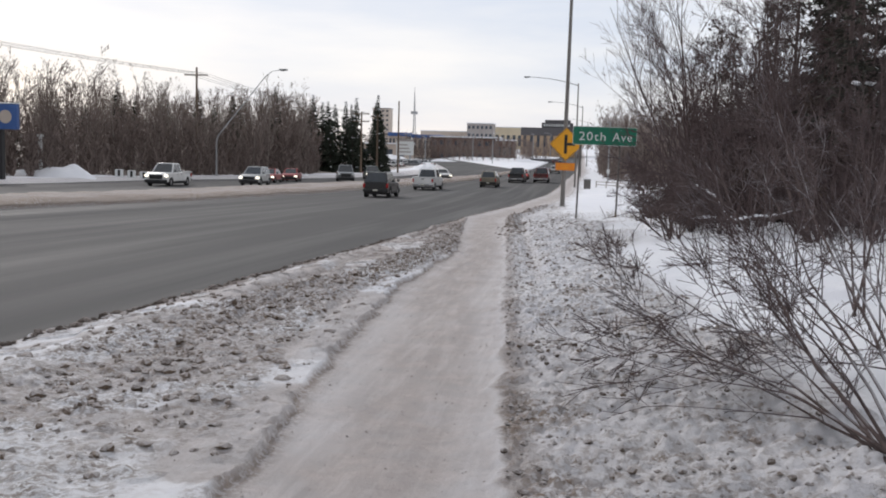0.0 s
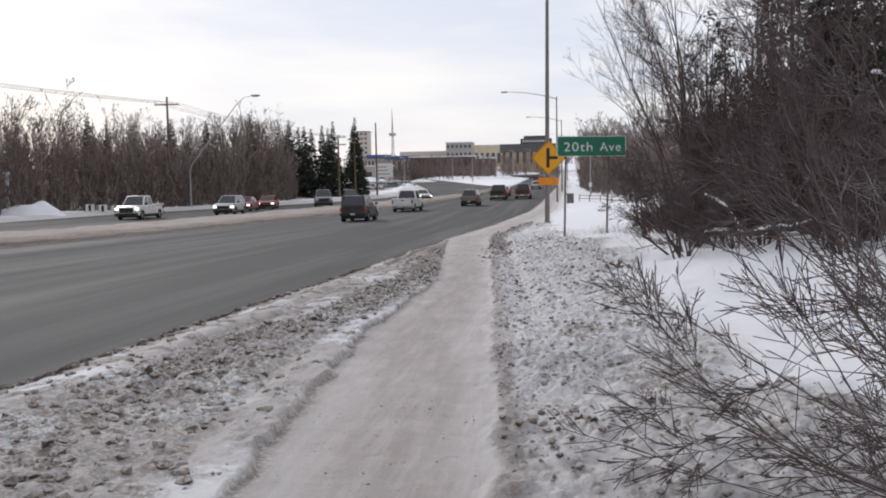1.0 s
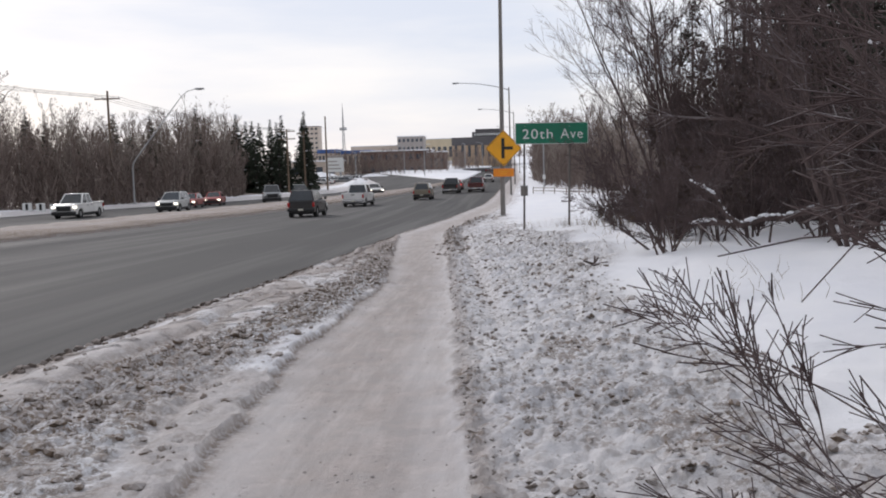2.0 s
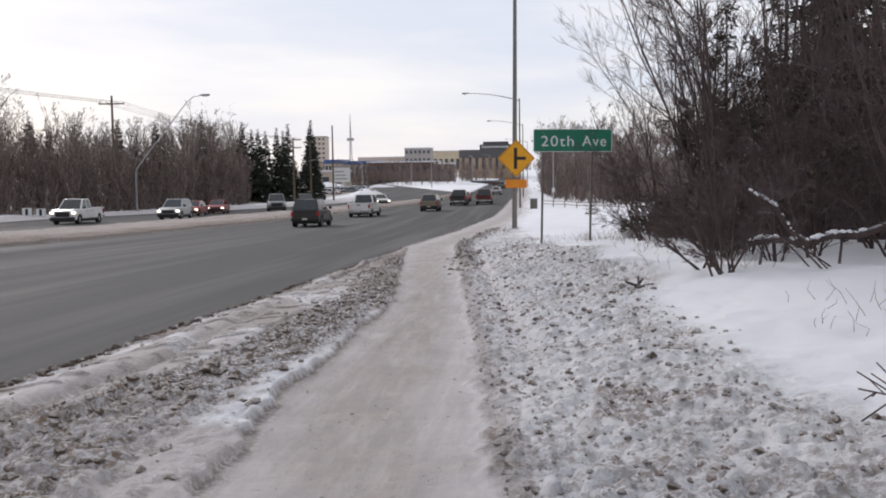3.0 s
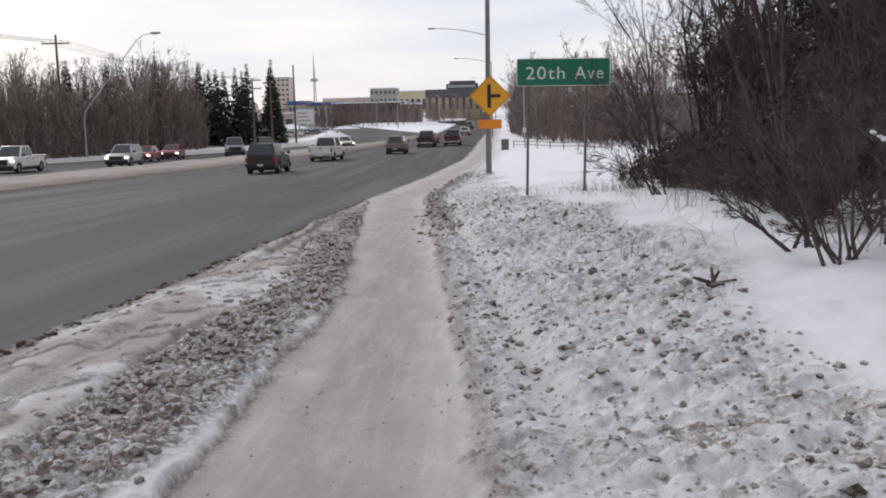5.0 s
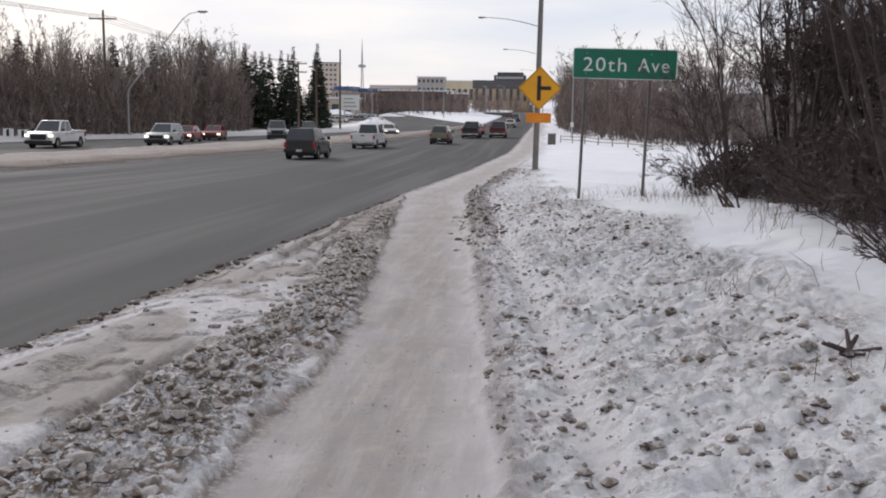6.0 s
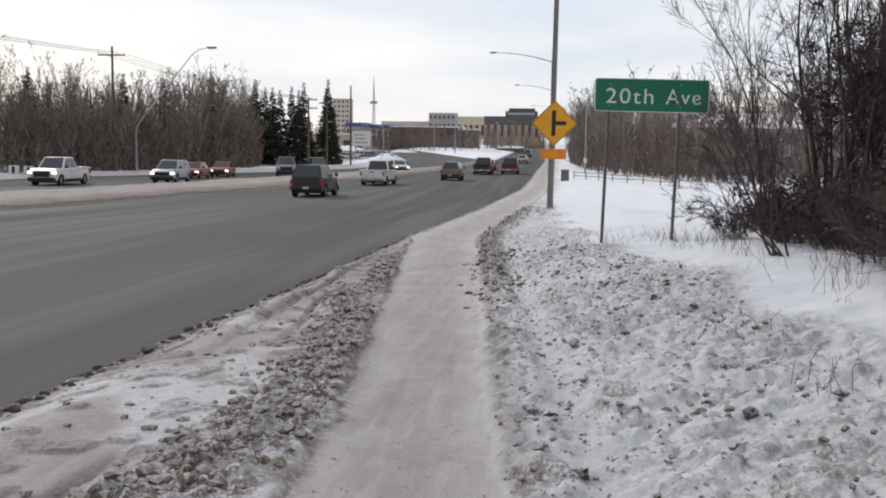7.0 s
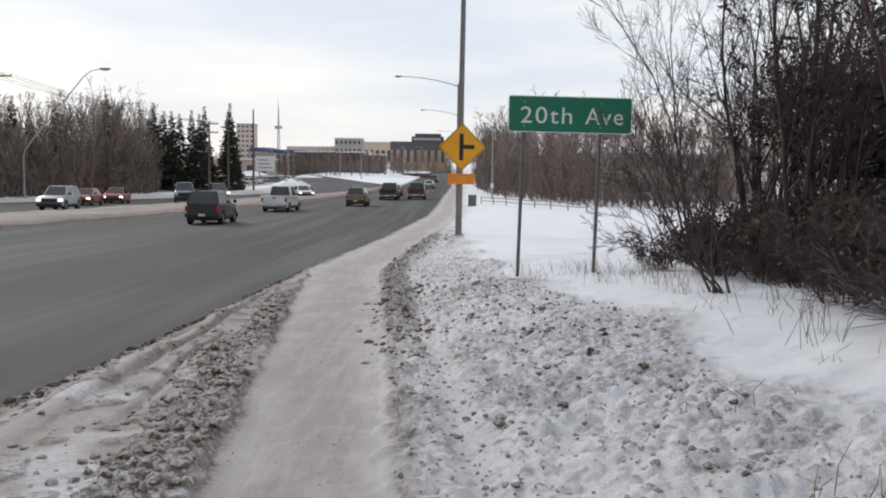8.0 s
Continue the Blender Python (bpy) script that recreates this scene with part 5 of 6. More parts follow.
reach_shrub(1.85, 18.5, [(1.35, 19.0, 0.85), (1.5, 18.7, 1.15), (2.0, 18.8, 1.1), (1.65, 18.4, 0.9), (2.3, 18.6, 0.95), (1.3, 18.5, 0.5), (1.85, 19.1, 1.3), (2.2, 18.3, 0.7), (1.5, 19.2, 0.35)], "small dense bare shrub at the foot of the thicket", 0.017)
reach_shrub(1.9, 19.5, [(1.3, 19.9, 0.8), (1.55, 20.2, 1.2), (2.1, 19.9, 1.3), (1.2, 19.3, 0.4), (2.4, 19.7, 0.8), (1.7, 19.7, 0.9)], "low bare shrub with crooked limbs in the snow", 0.02)
reach_shrub(2.3, 28.8, [(1.6, 28.6, 1.3), (1.5, 28.2, 0.9), (1.9, 29.0, 1.7), (1.4, 28.9, 0.4), (2.1, 28.4, 1.5), (1.7, 28.3, 0.3)], "leaning bare stems at the edge of the thicket", 0.02)
reach_shrub(2.5, 22.6, [(1.35, 22.2, 0.35), (1.45, 23.0, 0.4), (1.6, 21.6, 0.5), (1.8, 23.4, 0.6)], "thin bare twigs rising from the clean snow", 0.008, 2)
reach_shrub(3.0, 34.6, [(1.9, 34.0, 0.35), (2.0, 35.0, 0.7), (2.3, 33.8, 0.9), (1.7, 34.6, 0.0), (2.5, 35.4, 1.3)], "low bare branches beside the sign post", 0.016)


def fallen_branch():
    s = thing("fallen_branch", "broken branch with snow lying along its top", "branch", pose(2.59, 19.4, gz(2.59, 19.4) + 0.17))
    main = [(-0.3, -0.25, 0.11), (-0.1, -0.2, 0.14), (0.0, -0.1, 0.13), (0.2, 0.05, 0.12), (0.5, 0.1, 0.08), (0.85, 0.25, 0.16), (1.2, 0.3, 0.15), (1.55, 0.3, 0.28), (1.9, 0.4, 0.36)]
    fork = [(0.5, 0.1, 0.08), (0.30, 0.03, 0.2), (0.16, -0.05, 0.36), (0.1, -0.1, 0.5), (-0.08, -0.15, 0.62), (-0.3, -0.25, 0.74)]
    part("limb", Geo().tube(main, [0.02, 0.028, 0.035, 0.042, 0.05, 0.05, 0.055, 0.05, 0.045], 7).tube(fork, [0.04, 0.038, 0.034, 0.028, 0.02, 0.012], 6), M["bark"], s, smooth=True)
    caps = Geo()
    for line, r in ((main, 0.05), (fork, 0.035)):
        for k in range(26):
            f = rng.random() * (len(line) - 1.001)
            i = int(f)
            q = Vector(line[i]).lerp(Vector(line[i + 1]), f - i)
            caps.lump((q.x, q.y, q.z + r * 0.9), r * rng.uniform(0.6, 1.35), rng, 0.6)
    part("snow_cap", caps, M["fresh"], s, "white snow lying along the limb", smooth=True, kind="stuff")
    for p in ((-0.2, -0.35, -0.22), (0.9, 0.1, -0.22)):
        part("prop", Geo().tube([p, (p[0] + 0.1, p[1] + 0.2, 0.14)], [0.02, 0.015], 5), M["bark"], s)


fallen_branch()


def dry_stalks(x, y, n, h, label, wide=0.25):
    lines = []
    for _ in range(n):
        a, b = rng.gauss(0, wide), rng.gauss(0, wide)
        d = np.array([rng.gauss(0, 0.25), rng.gauss(0, 0.25), 1.0])
        l = h * rng.uniform(0.4, 1.1)
        p = np.array([a, b, -0.02])
        lines.append(([p, p + d * l * 0.5 + np.array([rng.gauss(0, 0.03), rng.gauss(0, 0.03), 0]), p + d * l + np.array([d[0], d[1], -0.5]) * l * 0.2], [0.003, 0.0025, 0.0015]))
    s = part("dry_grass", tubes_mesh("stalks", lines, 3), M["dry"])
    s.matrix_world = pose(x, y, gz(x, y))
    return tagged(s, label, "grass", "dry grass tufts")


for x, y, n, h in ((0.75, 20.6, 14, 0.28), (0.9, 22.2, 10, 0.2), (0.35, 33.2, 26, 0.35), (1.45, 33.0, 26, 0.35), (1.0, 33.7, 18, 0.3), (2.1, 31.5, 26, 0.42), (1.9, 28.5, 22, 0.4), (2.2, 25.8, 22, 0.4), (1.8, 24.3, 18, 0.42),
                   (2.5, 16.0, 9, 0.26), (2.0, 15.2, 6, 0.2), (2.0, 30.0, 18, 0.35), (2.6, 27.2, 18, 0.35), (-0.3, 34.5, 16, 0.25), (0.75, 18.2, 8, 0.16), (1.7, 20.4, 6, 0.28), (1.4, 23.6, 5, 0.25), (1.9, 22.0, 7, 0.35), (2.3, 19.0, 10, 0.3), (1.6, 26.6, 6, 0.2), (2.4, 14.4, 6, 0.3), (1.3, 31.0, 14, 0.25), (1.8, 32.6, 18, 0.3)):
    dry_stalks(x, y, n, h, "dry brown grass stalks poking through the snow")


def stick_pile():
    s = thing("broken_sticks", "small heap of broken sticks on the clean snow", "sticks", pose(0.85, 18.4, gz(0.85, 18.4)))
    for a, l, up in ((0.1, 0.18, 0.04), (2.6, 0.12, 0.05), (3.3, 0.16, 0.07), (1.5, 0.10, 0.12), (5.3, 0.1, 0.03), (0.8, 0.08, 0.1)):
        part("stick", Geo().tube([(-0.05 * math.cos(a), -0.05 * math.sin(a), 0.0), (l * math.cos(a), l * math.sin(a), up)], [0.02, 0.011], 6), M["bark"], s)


stick_pile()


# the wood on this side, far behind the sign
def right_edge(y):
    return float(lerp(y, (60, 96, 106, 115, 130, 160, 230), (48, 24, 13, 9.5, 7, 5.2, 6.5)))


spots = []
while len(spots) < 560:
    y = rng.uniform(85, 235)
    spots.append((right_edge(y) + 36 * rng.random() ** 1.5, y))
far_wood("far_wood", "leafless brown wood along the footway side of the road", spots, rng, "wood_far", 0.2, (6.0, 9.6), 150, 0.85, (9, 12), 0.026)
spots = []
while len(spots) < 460:
    y = rng.uniform(90, 230)
    spots.append((right_edge(y) - 0.8 + 11 * rng.random(), y))
far_wood("undergrowth", "dense low brush before the wood", spots, rng, "wood_far", 0.05, (2.4, 6.4), 110, 1.1, (10, 13), 0.043, 0.7, 0.03)


# ---- small things farther off ----
def rail_fence(x0, y0, x1, y1, n):
    s = thing("rail_fence", "low pale wooden rail fence in the snow", "fence", pose(x0, y0, 0))
    for k in range(n + 1):
        x, y = (x1 - x0) * k / n, (y1 - y0) * k / n
        z = gz(x0 + x, y0 + y)
        part("post", Geo().box(x - 0.05, y - 0.05, z - 0.3, x + 0.05, y + 0.05, z + 0.7, 0.01), M["wood_pale"], s)
        if k:
            for h in (0.3, 0.6):
                part("rail", Geo().tube([(px, py, pz + h), (x, y, z + h)], 0.04, 6), M["wood_pale"], s)
        px, py, pz = x, y, z


rail_fence(2.6, 112, 9.5, 90, 7)


def slim_pole(x, y, h):
    s = thing("lamp_post", "slim pale lamp post before the wood", "street lamp", pose(x, y, gz(x, y)))
    part("pole", Geo().tube([(0, 0, -0.2), (0, 0, h)], [0.10, 0.07], 10), M["alu"], s, smooth=True)
    part("box", Geo().box(-0.18, -0.14, 1.2, 0.18, 0.14, 1.75, 0.03), M["white"], s)
    part("lantern", Geo().box(-0.4, -0.12, h - 0.05, 0.15, 0.12, h + 0.1, 0.03), M["galv"], s)


slim_pole(4.4, 128, 7.6)
box_ = thing("utility_box", "small rusty utility box beside the footway", "utility box", pose(1.5, 104, gz(1.5, 104)))
part("body", Geo().box(-0.35, -0.3, -0.1, 0.35, 0.3, 0.95, 0.03), M["post"], box_)
part("lid", Geo().box(-0.39, -0.34, 0.95, 0.39, 0.34, 1.02, 0.02), M["galv"], box_)


def blue_sign():
    s = thing("pylon_sign", "blue glossy shop sign on a dark pillar across the road", "sign", pose(-47.4, 78, gz(-47.4, 78)))
    z = 2.0 - gz(-47.4, 78)
    part("pillar", Geo().box(-0.55, -0.25, -0.3, 0.55, 0.25, z, 0.04), M["trim"], s)
    part("panel", Geo().box(-1.9, -0.22, z, 1.9, 0.22, z + 2.1, 0.08), M["blue_far"], s, "blue panel")
    part("emblem", Geo().tube([(0.9, -0.24, z + 1.05), (0.9, -0.225, z + 1.05)], 0.55, 20), M["pale_far"], s, "pale round emblem")
    part("header", Geo().box(-1.95, -0.25, z + 2.1, 1.95, 0.25, z + 2.2, 0.03), M["white"], s)


blue_sign()
vent = thing("vent_pipe", "pale capped vent pipe rising from the snow", "pipe", pose(-52, 93, gz(-52, 93)))
part("pipe", Geo().tube([(0, 0, -0.3), (0, 0, 3.9)], 0.2, 10), M["white"], vent, smooth=True)
part("cap", Geo().tube([(0, 0, 3.85), (0, 0, 4.1)], [0.34, 0.3], 12), M["white"], vent, smooth=True)


def snow_pile(x, y, rx, ry, h):
    g, n, m = Geo(), 22, 9
    for i in range(m + 1):
        f = i / m
        for k in range(n):
            a = math.tau * k / n
            r = f * (0.85 + 0.3 * noise.noise(Vector((math.cos(a) * 1.5, math.sin(a) * 1.5, x))))
            g.v.append((rx * r * math.cos(a), ry * r * math.sin(a), h * (1 - f * f) * (0.85 + 0.35 * noise.noise(Vector((r * math.cos(a) * 3, r * math.sin(a) * 3, y)))) - 0.25 * f))
    g.f = [(i * n + k, i * n + (k + 1) % n, (i + 1) * n + (k + 1) % n, (i + 1) * n + k) for i in range(m) for k in range(n)]
    s = part("snow_bank", g, M["fresh"], smooth=True)
    s.matrix_world = pose(x, y, gz(x, y))
    tagged(s, "white heap of ploughed snow at the roadside", "snow heap", "snow heaps")


for x, y, rx, ry, h in ((-47.5, 90, 4.2, 3, 1.25), (-52.5, 92, 3.5, 3, 0.9), (-27.5, 186, 2.2, 9, 1.0), (-29.5, 196, 2.4, 8, 0.8), (-31.5, 215, 2.5, 9, 0.9), (-34, 170, 2.0, 6, 0.8), (-41, 240, 4, 5, 1.3), (-46, 262, 5, 5, 1.5), (-52, 285, 6, 5, 1.6), (-38, 290, 6, 4, 1.2), (-14, 292, 6, 5, 1.1), (-9, 330, 4, 8, 1.2)):
    snow_pile(x, y, rx, ry, h)
for k in range(5):
    b_ = thing("concrete_barrier", "short pale barrier block beside the snow heap", "barrier", pose(-46.0 + k * 1.15, 97.5 + 0.4 * k, gz(-46 + k * 1.15, 97.5), 0, 0, 20), "barrier blocks")
    part("block", Geo().box(-0.4, -0.3, -0.2, 0.4, 0.3, 0.75, 0.05), M["white"], b_)
    part("stripe", Geo().box(-0.12, -0.305, 0.1, 0.12, -0.3, 0.7), M["black"], b_)


def apartments(x, y):
    s = thing("apartment_building", "pale beige apartment house behind the bare wood", "building", pose(x, y, float(level(y)), 0, 0, -12))
    part("wall", Geo().box(0, 0, -2, 20, 10, 5.4), M["grey_far"], s)
    part("roof", Geo().prism([(-0.5, 5.4), (10.5, 5.4), (5, 7.2)], "x", -0.5, 20.5), M["fresh"], s, "snowy gable roof")
    for r in (1.0, 3.6):
        for k in range(7):
            part("window", Geo().box(1.2 + 2.7 * k, -0.08, r, 2.5 + 2.7 * k, 0.1, r + 1.3), M["win_far"], s)


apartments(15, 133)


# ---- vehicles ----
def quad_panel(a, b, c, d, inset, out):
    """A thin pane that lies a little proud of the face a, b, c, d."""
    p = [Vector(v) for v in (a, b, c, d)]
    mid = sum(p, Vector()) / 4
    n = (p[1] - p[0]).cross(p[3] - p[0]).normalized()
    q = [v + (mid - v).normalized() * inset for v in p]
    top, low = [v + n * out for v in q], [v - n * 0.01 for v in q]
    return Geo().add([*low, *top], [(4, 5, 6, 7), (0, 1, 5, 4), (1, 2, 6, 5), (2, 3, 7, 6), (3, 0, 4, 7), (3, 2, 1, 0)])


def wheel(parent, x, y, r, w):
    side = 1 if x > 0 else -1
    prof = [(r * 0.62, -w / 2), (r * 0.95, -w / 2), (r, -w * 0.35), (r, w * 0.35), (r * 0.95, w / 2), (r * 0.62, w / 2)]
    n, g = 20, Geo()
    v = [(x + t, y + q * math.cos(math.tau * k / n), r + q * math.sin(math.tau * k / n)) for k in range(n) for q, t in prof]
    m = len(prof)
    g.add(v, [(k * m + j, k * m + (j + 1) % m, ((k + 1) % n) * m + (j + 1) % m, ((k + 1) % n) * m + j) for k in range(n) for j in range(m)])
    ob = tagged(part("wheel", g, M["tyre"], parent, smooth=True), label="black rubber tyre")
    rim = Geo().tube([(x - side * w * 0.3, y, r), (x + side * w * 0.36, y, r), (x + side * w * 0.40, y, r)], [r * 0.62, r * 0.62, r * 0.5], 16)
    part("rim", rim, M["rim"], ob, "grey alloy rim", smooth=True)


def vehicle(name, label, category, paint, length, width, height, belt, cab, hood, style, face_lit=False, brake=False):
    """cab: (rear foot, rear roof, front roof, front foot) along the length; hood: bonnet height; style: suv, sedan or pickup."""
    s = thing(name, label, category)
    hw, L = width / 2, length
    r = 0.37 if style != "sedan" else 0.32
    ya, yb = -L * 0.5 + (1.05 if style == "pickup" else 0.85), L * 0.5 - 0.92
    sill = 0.34 if style != "sedan" else 0.22

    def shape(bm):
        """Sides lean in above the waist and the ends round off in plan."""
        for v in bm.verts:
            k = abs(v.co.y) / (L / 2)
            v.co.x *= (1 - 0.13 * max(0.0, k - 0.55) ** 2 / 0.2) * (1 - 0.05 * max(0.0, v.co.z - 0.75) / 0.4) * (1 - 0.03 * max(0.0, 0.6 - v.co.z))

    def arch(yc):
        k = r + 0.07
        return [(yc + k * math.cos(a), max(sill, r + k * math.sin(a))) for a in (math.pi * (i / 8) for i in range(9))][::-1]
    rear = -L / 2
    outline = [(rear + 0.06, sill)] + arch(ya) + arch(yb) + [(L / 2 - 0.08, sill), (L / 2, 0.52), (L / 2 - 0.04, hood - 0.14), (L / 2 - 0.30, hood), (cab[3], belt), (cab[0], belt), (rear + 0.02, belt - 0.02), (rear, 0.60)]
    bm = bmesh.new()
    g = Geo().prism(outline, "x", -hw, hw)
    vs = [bm.verts.new(p) for p in g.v]
    for f in g.f:
        bm.faces.new([vs[i] for i in f])
    n = len(outline)
    bmesh.ops.recalc_face_normals(bm, faces=bm.faces[:])
    rim_edges = [e for e in bm.edges if abs(abs(e.verts[0].co.x) - hw) < 1e-6 and abs(e.verts[0].co.x - e.verts[1].co.x) < 1e-6 and max(e.verts[0].co.z, e.verts[1].co.z) > r * 2 + 0.12]
    bmesh.ops.bevel(bm, geom=rim_edges, offset=0.07, segments=3, affect="EDGES", profile=0.6)
    shape(bm)
    me = bpy.data.meshes.new("body")
    bm.to_mesh(me)
    bm.free()
    me.shade_smooth()
    me.set_sharp_from_angle(angle=radians(35))
    body = part("body", me, paint, s)
    # cabin
    ti, b0 = 0.27, 0.09
    base = [(-hw + b0, cab[0]), (hw - b0, cab[0]), (hw - b0, cab[3]), (-hw + b0, cab[3])]
    top = [(-hw + ti, cab[1]), (hw - ti, cab[1]), (hw - ti, cab[2]), (-hw + ti, cab[2])]
    lo, hi = [(x, y, belt - 0.03) for x, y in base], [(x, y, height) for x, y in top]
    bm = bmesh.new()
    vs = [bm.verts.new(p) for p in lo + hi]
    for f in ((0, 1, 5, 4), (1, 2, 6, 5), (2, 3, 7, 6), (3, 0, 4, 7), (4, 5, 6, 7)):
        bm.faces.new([vs[i] for i in f])
    bmesh.ops.bevel(bm, geom=[e for e in bm.edges if min(v.co.z for v in e.verts) > belt], offset=0.06, segments=3, affect="EDGES", profile=0.6)
    me = bpy.data.meshes.new("cabin")
    bm.to_mesh(me)
    bm.free()
    me.shade_smooth()
    me.set_sharp_from_angle(angle=radians(35))
    part("cabin", me, paint, s)
    part("rear_window", quad_panel(lo[0], lo[1], hi[1], hi[0], 0.13, 0.012), M["glass"], s)
    part("windscreen", quad_panel(lo[2], lo[3], hi[3], hi[2], 0.11, 0.012), M["glass"], s)
    for a, b in ((1, 2), (3, 0)):
        cuts = (0.03, 0.5, 0.97) if style != "suv" else (0.02, 0.33, 0.64, 0.98)
        la, lb, ha, hb = (Vector(p) for p in (lo[a], lo[b], hi[a], hi[b]))
        for u, v in zip(cuts, cuts[1:]):
            part("side_window", quad_panel(la.lerp(lb, u), la.lerp(lb, v), ha.lerp(hb, v), ha.lerp(hb, u), 0.075, 0.012), M["glass"], s)
    # bed of a pickup
    if style == "pickup":
        g = Geo().box(-hw + 0.02, rear + 0.03, belt - 0.05, -hw + 0.12, cab[0] - 0.02, belt + 0.06, 0.02).box(hw - 0.12, rear + 0.03, belt - 0.05, hw - 0.02, cab[0] - 0.02, belt + 0.06, 0.02)
        part("bed_rail", g, paint, s)
        part("tailgate", Geo().box(-hw + 0.12, rear - 0.01, 0.62, hw - 0.12, rear + 0.07, belt + 0.06, 0.02), paint, s)
        part("tailgate_handle", Geo().box(-0.14, rear - 0.03, belt - 0.16, 0.14, rear, belt - 0.08, 0.01), M["trim"], s)
    part("rear_bumper", Geo().box(-hw + 0.05, rear - 0.10, 0.40, hw - 0.05, rear + 0.10, 0.60, 0.04), M["chrome"] if style == "pickup" else M["trim"], s, "dull rear bumper")
    part("front_bumper", Geo().box(-hw + 0.04, L / 2 - 0.12, 0.30, hw - 0.04, L / 2 + 0.07, 0.56, 0.05), M["trim"], s)
    part("grille", Geo().box(-hw * 0.55, L / 2 - 0.06, 0.60, hw * 0.55, L / 2 + 0.015, hood - 0.16, 0.015), M["trim"], s, "dark grille")
    part("number_plate", Geo().box(-0.16, rear - 0.115, 0.46, 0.16, rear - 0.10, 0.58), M["plate"], s, "pale blank plate")
    for k in (-1, 1):
        x = k * (hw - 0.17)
        t0, t1 = (x - 0.03, x + 0.12) if k > 0 else (x - 0.12, x + 0.03)
        part("tail_lamp", Geo().box(t0, rear - 0.02, belt - 0.40, t1, rear + 0.1, belt - 0.10, 0.03), M["tail_on" if brake else "red_lens"], s, "red tail lamp")
        part("headlight", Geo().box(x - 0.17, L / 2 - 0.16, hood - 0.34, x + 0.13, L / 2 + 0.005, hood - 0.16, 0.03), M["head_on" if face_lit else "white"], s, "lit headlight" if face_lit else "clear headlight")
        part("mirror", Geo().box(k * (hw + 0.08) - 0.09, cab[3] - 0.28, belt + 0.02, k * (hw + 0.08) + 0.09, cab[3] - 0.16, belt + 0.2, 0.03), M["trim"], s)
        for yy in (cab[0] * 0.45 + cab[3] * 0.55, cab[0] * 0.8 + cab[3] * 0.2):
            part("door_handle", Geo().box(k * hw - 0.02, yy - 0.09, belt - 0.16, k * hw + 0.02, yy + 0.09, belt - 0.12, 0.008), M["trim"], s)
        for yy in (ya, yb):
            wheel(s, k * (hw - 0.13), yy, r, 0.24)
    if style == "suv":
        for k in (-1, 1):
            part("roof_rail", Geo().tube([(k * (hw - 0.32), cab[1] + 0.1, height + 0.02), (k * (hw - 0.32), cab[1] + 0.25, height + 0.07), (k * (hw - 0.32), cab[2] - 0.25, height + 0.07), (k * (hw - 0.32), cab[2] - 0.1, height + 0.02)], 0.018, 6), M["trim"], s)
    for k in (-1, 1):
        part("sill", Geo().box(k * hw * 0.985 - 0.02, ya + 0.5, sill - 0.02, k * hw * 0.985 + 0.02, yb - 0.5, sill + 0.12, 0.015), M["trim"], s, "black sill")
    part("underbody", Geo().box(-hw + 0.25, rear + 0.15, 0.22, hw - 0.25, L / 2 - 0.15, 0.5), M["trim"], s)
    return s


def suv(label, paint, lit_=False, brake=False):
    return vehicle("suv", label, "car", paint, 4.65, 1.86, 1.74, 1.08, (-2.26, -1.82, 0.28, 1.12), 1.02, "suv", lit_, brake)


def sedan(label, paint, lit_=False, brake=False):
    return vehicle("sedan_car", label, "car", paint, 4.6, 1.78, 1.44, 0.92, (-1.65, -1.0, 0.35, 1.15), 0.86, "sedan", lit_, brake)


def pickup(label, paint, lit_=False, brake=False):
    return vehicle("pickup_truck", label, "pickup truck", paint, 5.7, 2.0, 1.92, 1.16, (-0.62, -0.40, 0.78, 1.52), 1.14, "pickup", lit_, brake)


def park(car, x, y, turn):
    f = float(curb(y) - median_right(y))
    car.matrix_world = pose(x, y, float(level(y)) - ROAD_DROP + 0.035, math.degrees(math.atan2(float(level(y + 2) - level(y - 2)), 4)) * math.cos(radians(turn)), 0, turn)


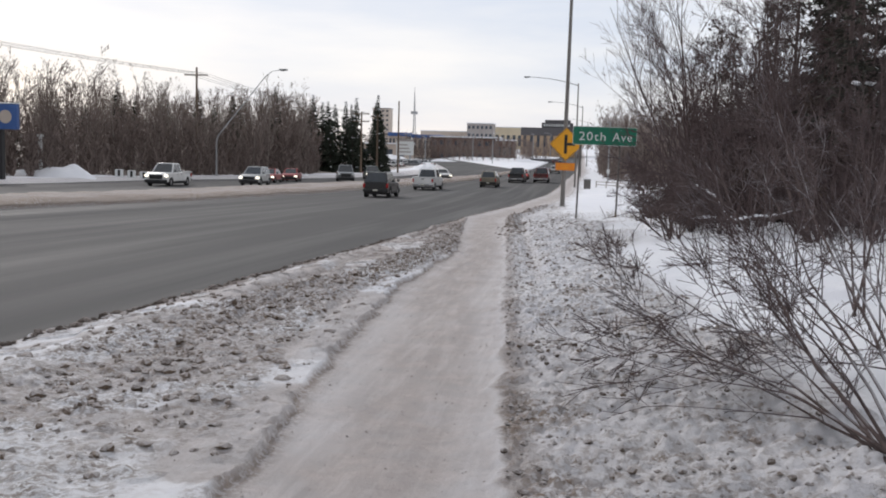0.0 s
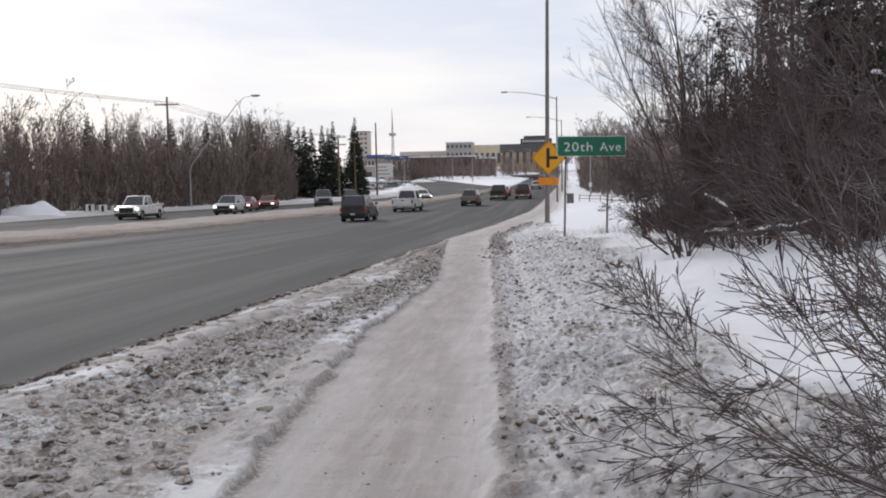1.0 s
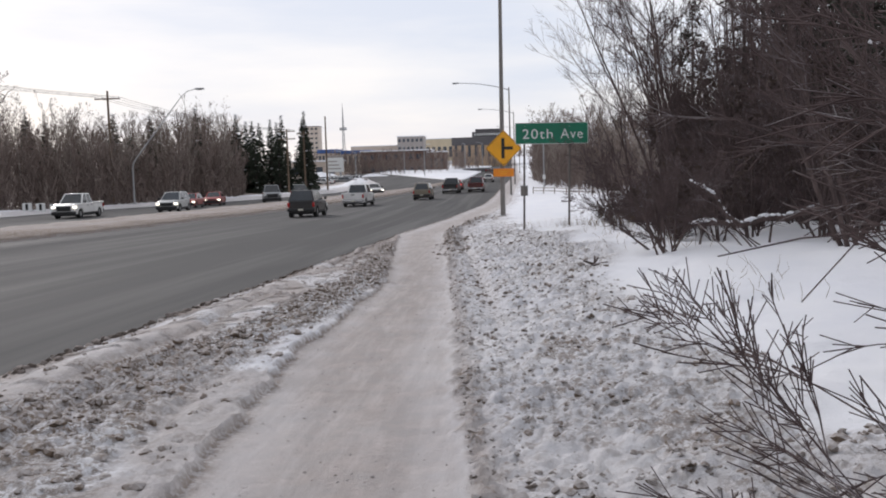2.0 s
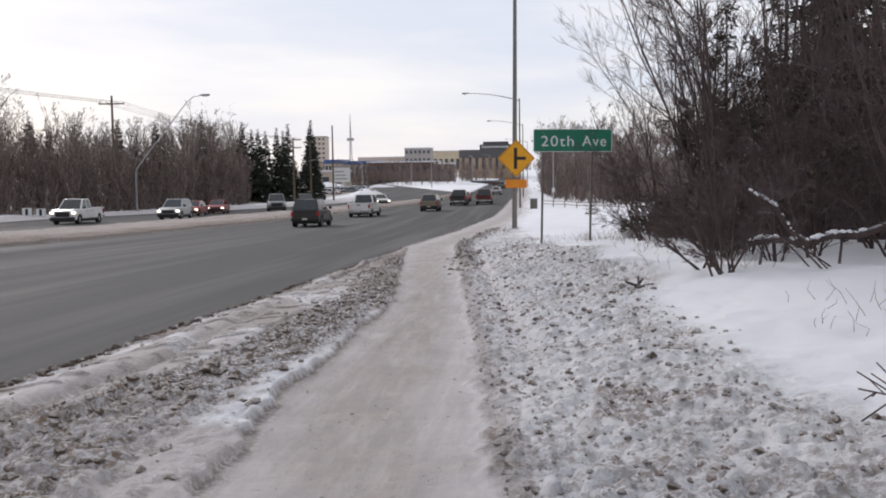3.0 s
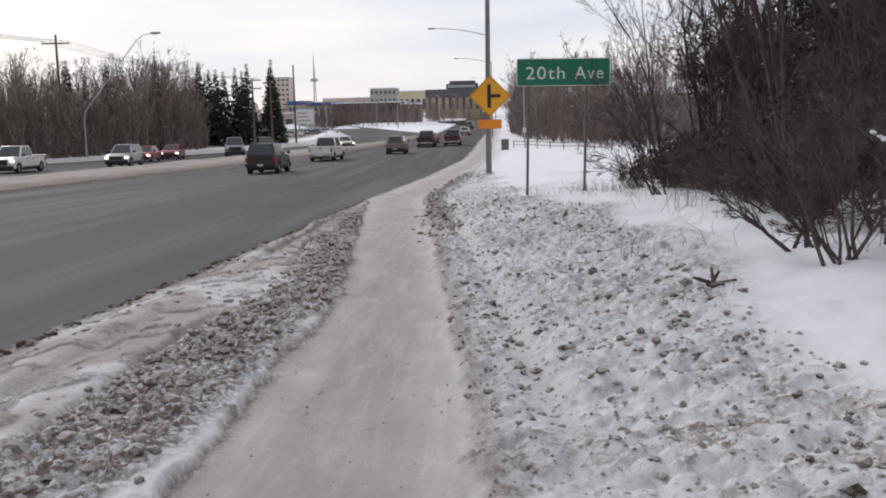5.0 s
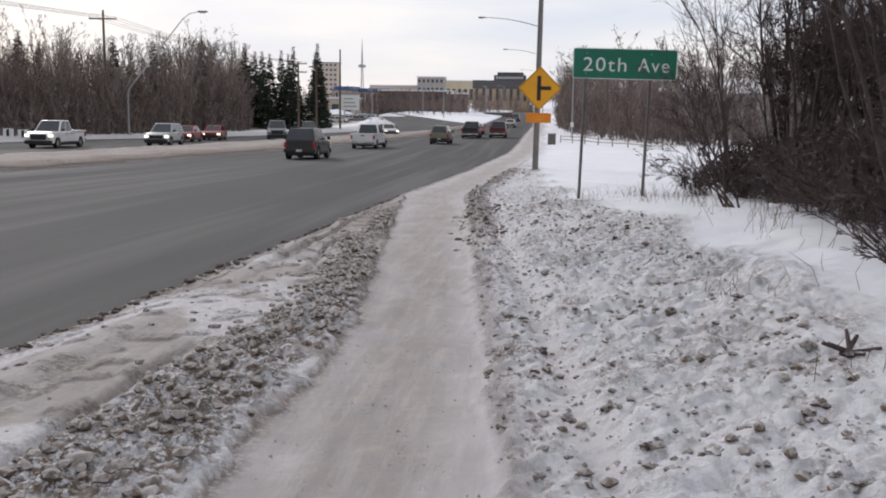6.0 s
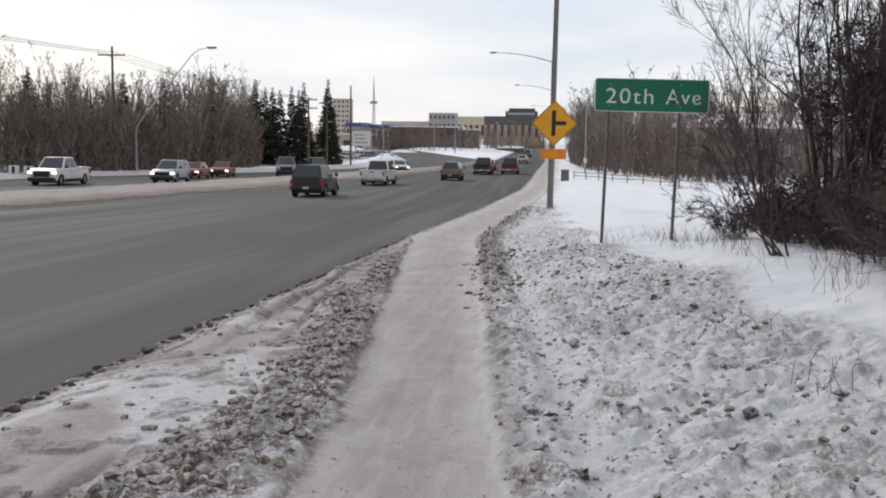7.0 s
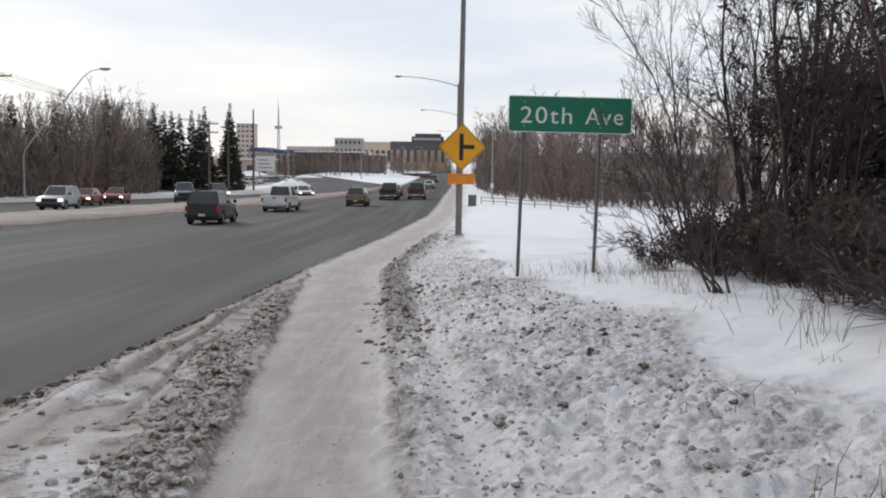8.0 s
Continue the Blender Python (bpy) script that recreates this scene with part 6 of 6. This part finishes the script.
P = {k: car_paint(k + "_car_paint", c) for k, c in {"black": (0.012, 0.012, 0.015), "maroon": (0.10, 0.015, 0.015), "white": (0.72, 0.72, 0.71), "silver": (0.38, 0.39, 0.39), "red": (0.32, 0.02, 0.02),
                                                 "grey": (0.17, 0.18, 0.19), "green": (0.03, 0.05, 0.045), "tan": (0.22, 0.19, 0.14), "blue": (0.05, 0.07, 0.11)}.items()}
AWAY, TOWARDS = 0.0, 180.0
for car, x, y, a in (
        (suv("black dirty SUV on the grey road", P["black"]), -13.4, 70.0, 0),
        (pickup("white pickup truck with dark windows on the road", P["white"]), -13.4, 93.0, -2),
        (pickup("black pickup truck far down the road", P["black"]), -7.1, 130.5, -2),
        (pickup("dark maroon pickup truck far down the road", P["maroon"]), -4.1, 134.5, -1),
        (suv("dark tan SUV on the grey road", P["tan"]), -8.9, 109.0, -1),
        (suv("dark SUV far down the road", P["blue"]), -4.6, 156.0, -1),
        (sedan("red car far down the road", P["red"], brake=True), -7.3, 148.0, -2),
        (sedan("white car far down the road", P["white"]), -3.4, 192.0, -3),
        (suv("dark SUV far up the road", P["grey"]), -3.0, 250.0, -1),
        (sedan("dark red car far up the road", P["maroon"]), -5.2, 300.0, -1),
        (suv("silver SUV with lit headlights coming up the road", P["silver"], True), -29.0, 89.5, 183),
        (sedan("red car in the oncoming lanes", P["red"], True), -31.3, 101.5, 184),
        (sedan("second red car in the oncoming lanes, headlights lit", P["red"], True), -31.0, 108.5, 188),
        (pickup("grey pickup truck coming up the road", P["grey"]), -26.2, 114.0, 195),
        (suv("dark green SUV with lit headlights coming up the road", P["green"], True), -25.0, 123.5, 198),
        (sedan("white car with lit headlights coming from the junction", P["white"], True), -17.4, 133.0, 200),
        (pickup("white and dark pickup truck in the far oncoming lane", P["white"], True), -34.2, 82.0, 181)):
    park(car, x, y, a)

lot = sedan("snow-dusted car parked in the lot by the junction", P["white"])
park(lot, -36.0, 198.0, 70)
tagged(lot, group="parked cars")
dark = sedan("dark parked car in the lot by the junction", P["grey"])
park(dark, -37.0, 204.0, 75)
tagged(dark, group="parked cars")
rng = random.Random(3)
for k in range(9):
    c_ = copy_thing(lot if k % 3 else dark, Matrix.Identity(4))
    park(c_, -33.5 - 1.9 * (k % 5) + rng.uniform(-0.4, 0.4), 212 + 11 * (k // 5) + 2.0 * (k % 5), rng.uniform(60, 80))
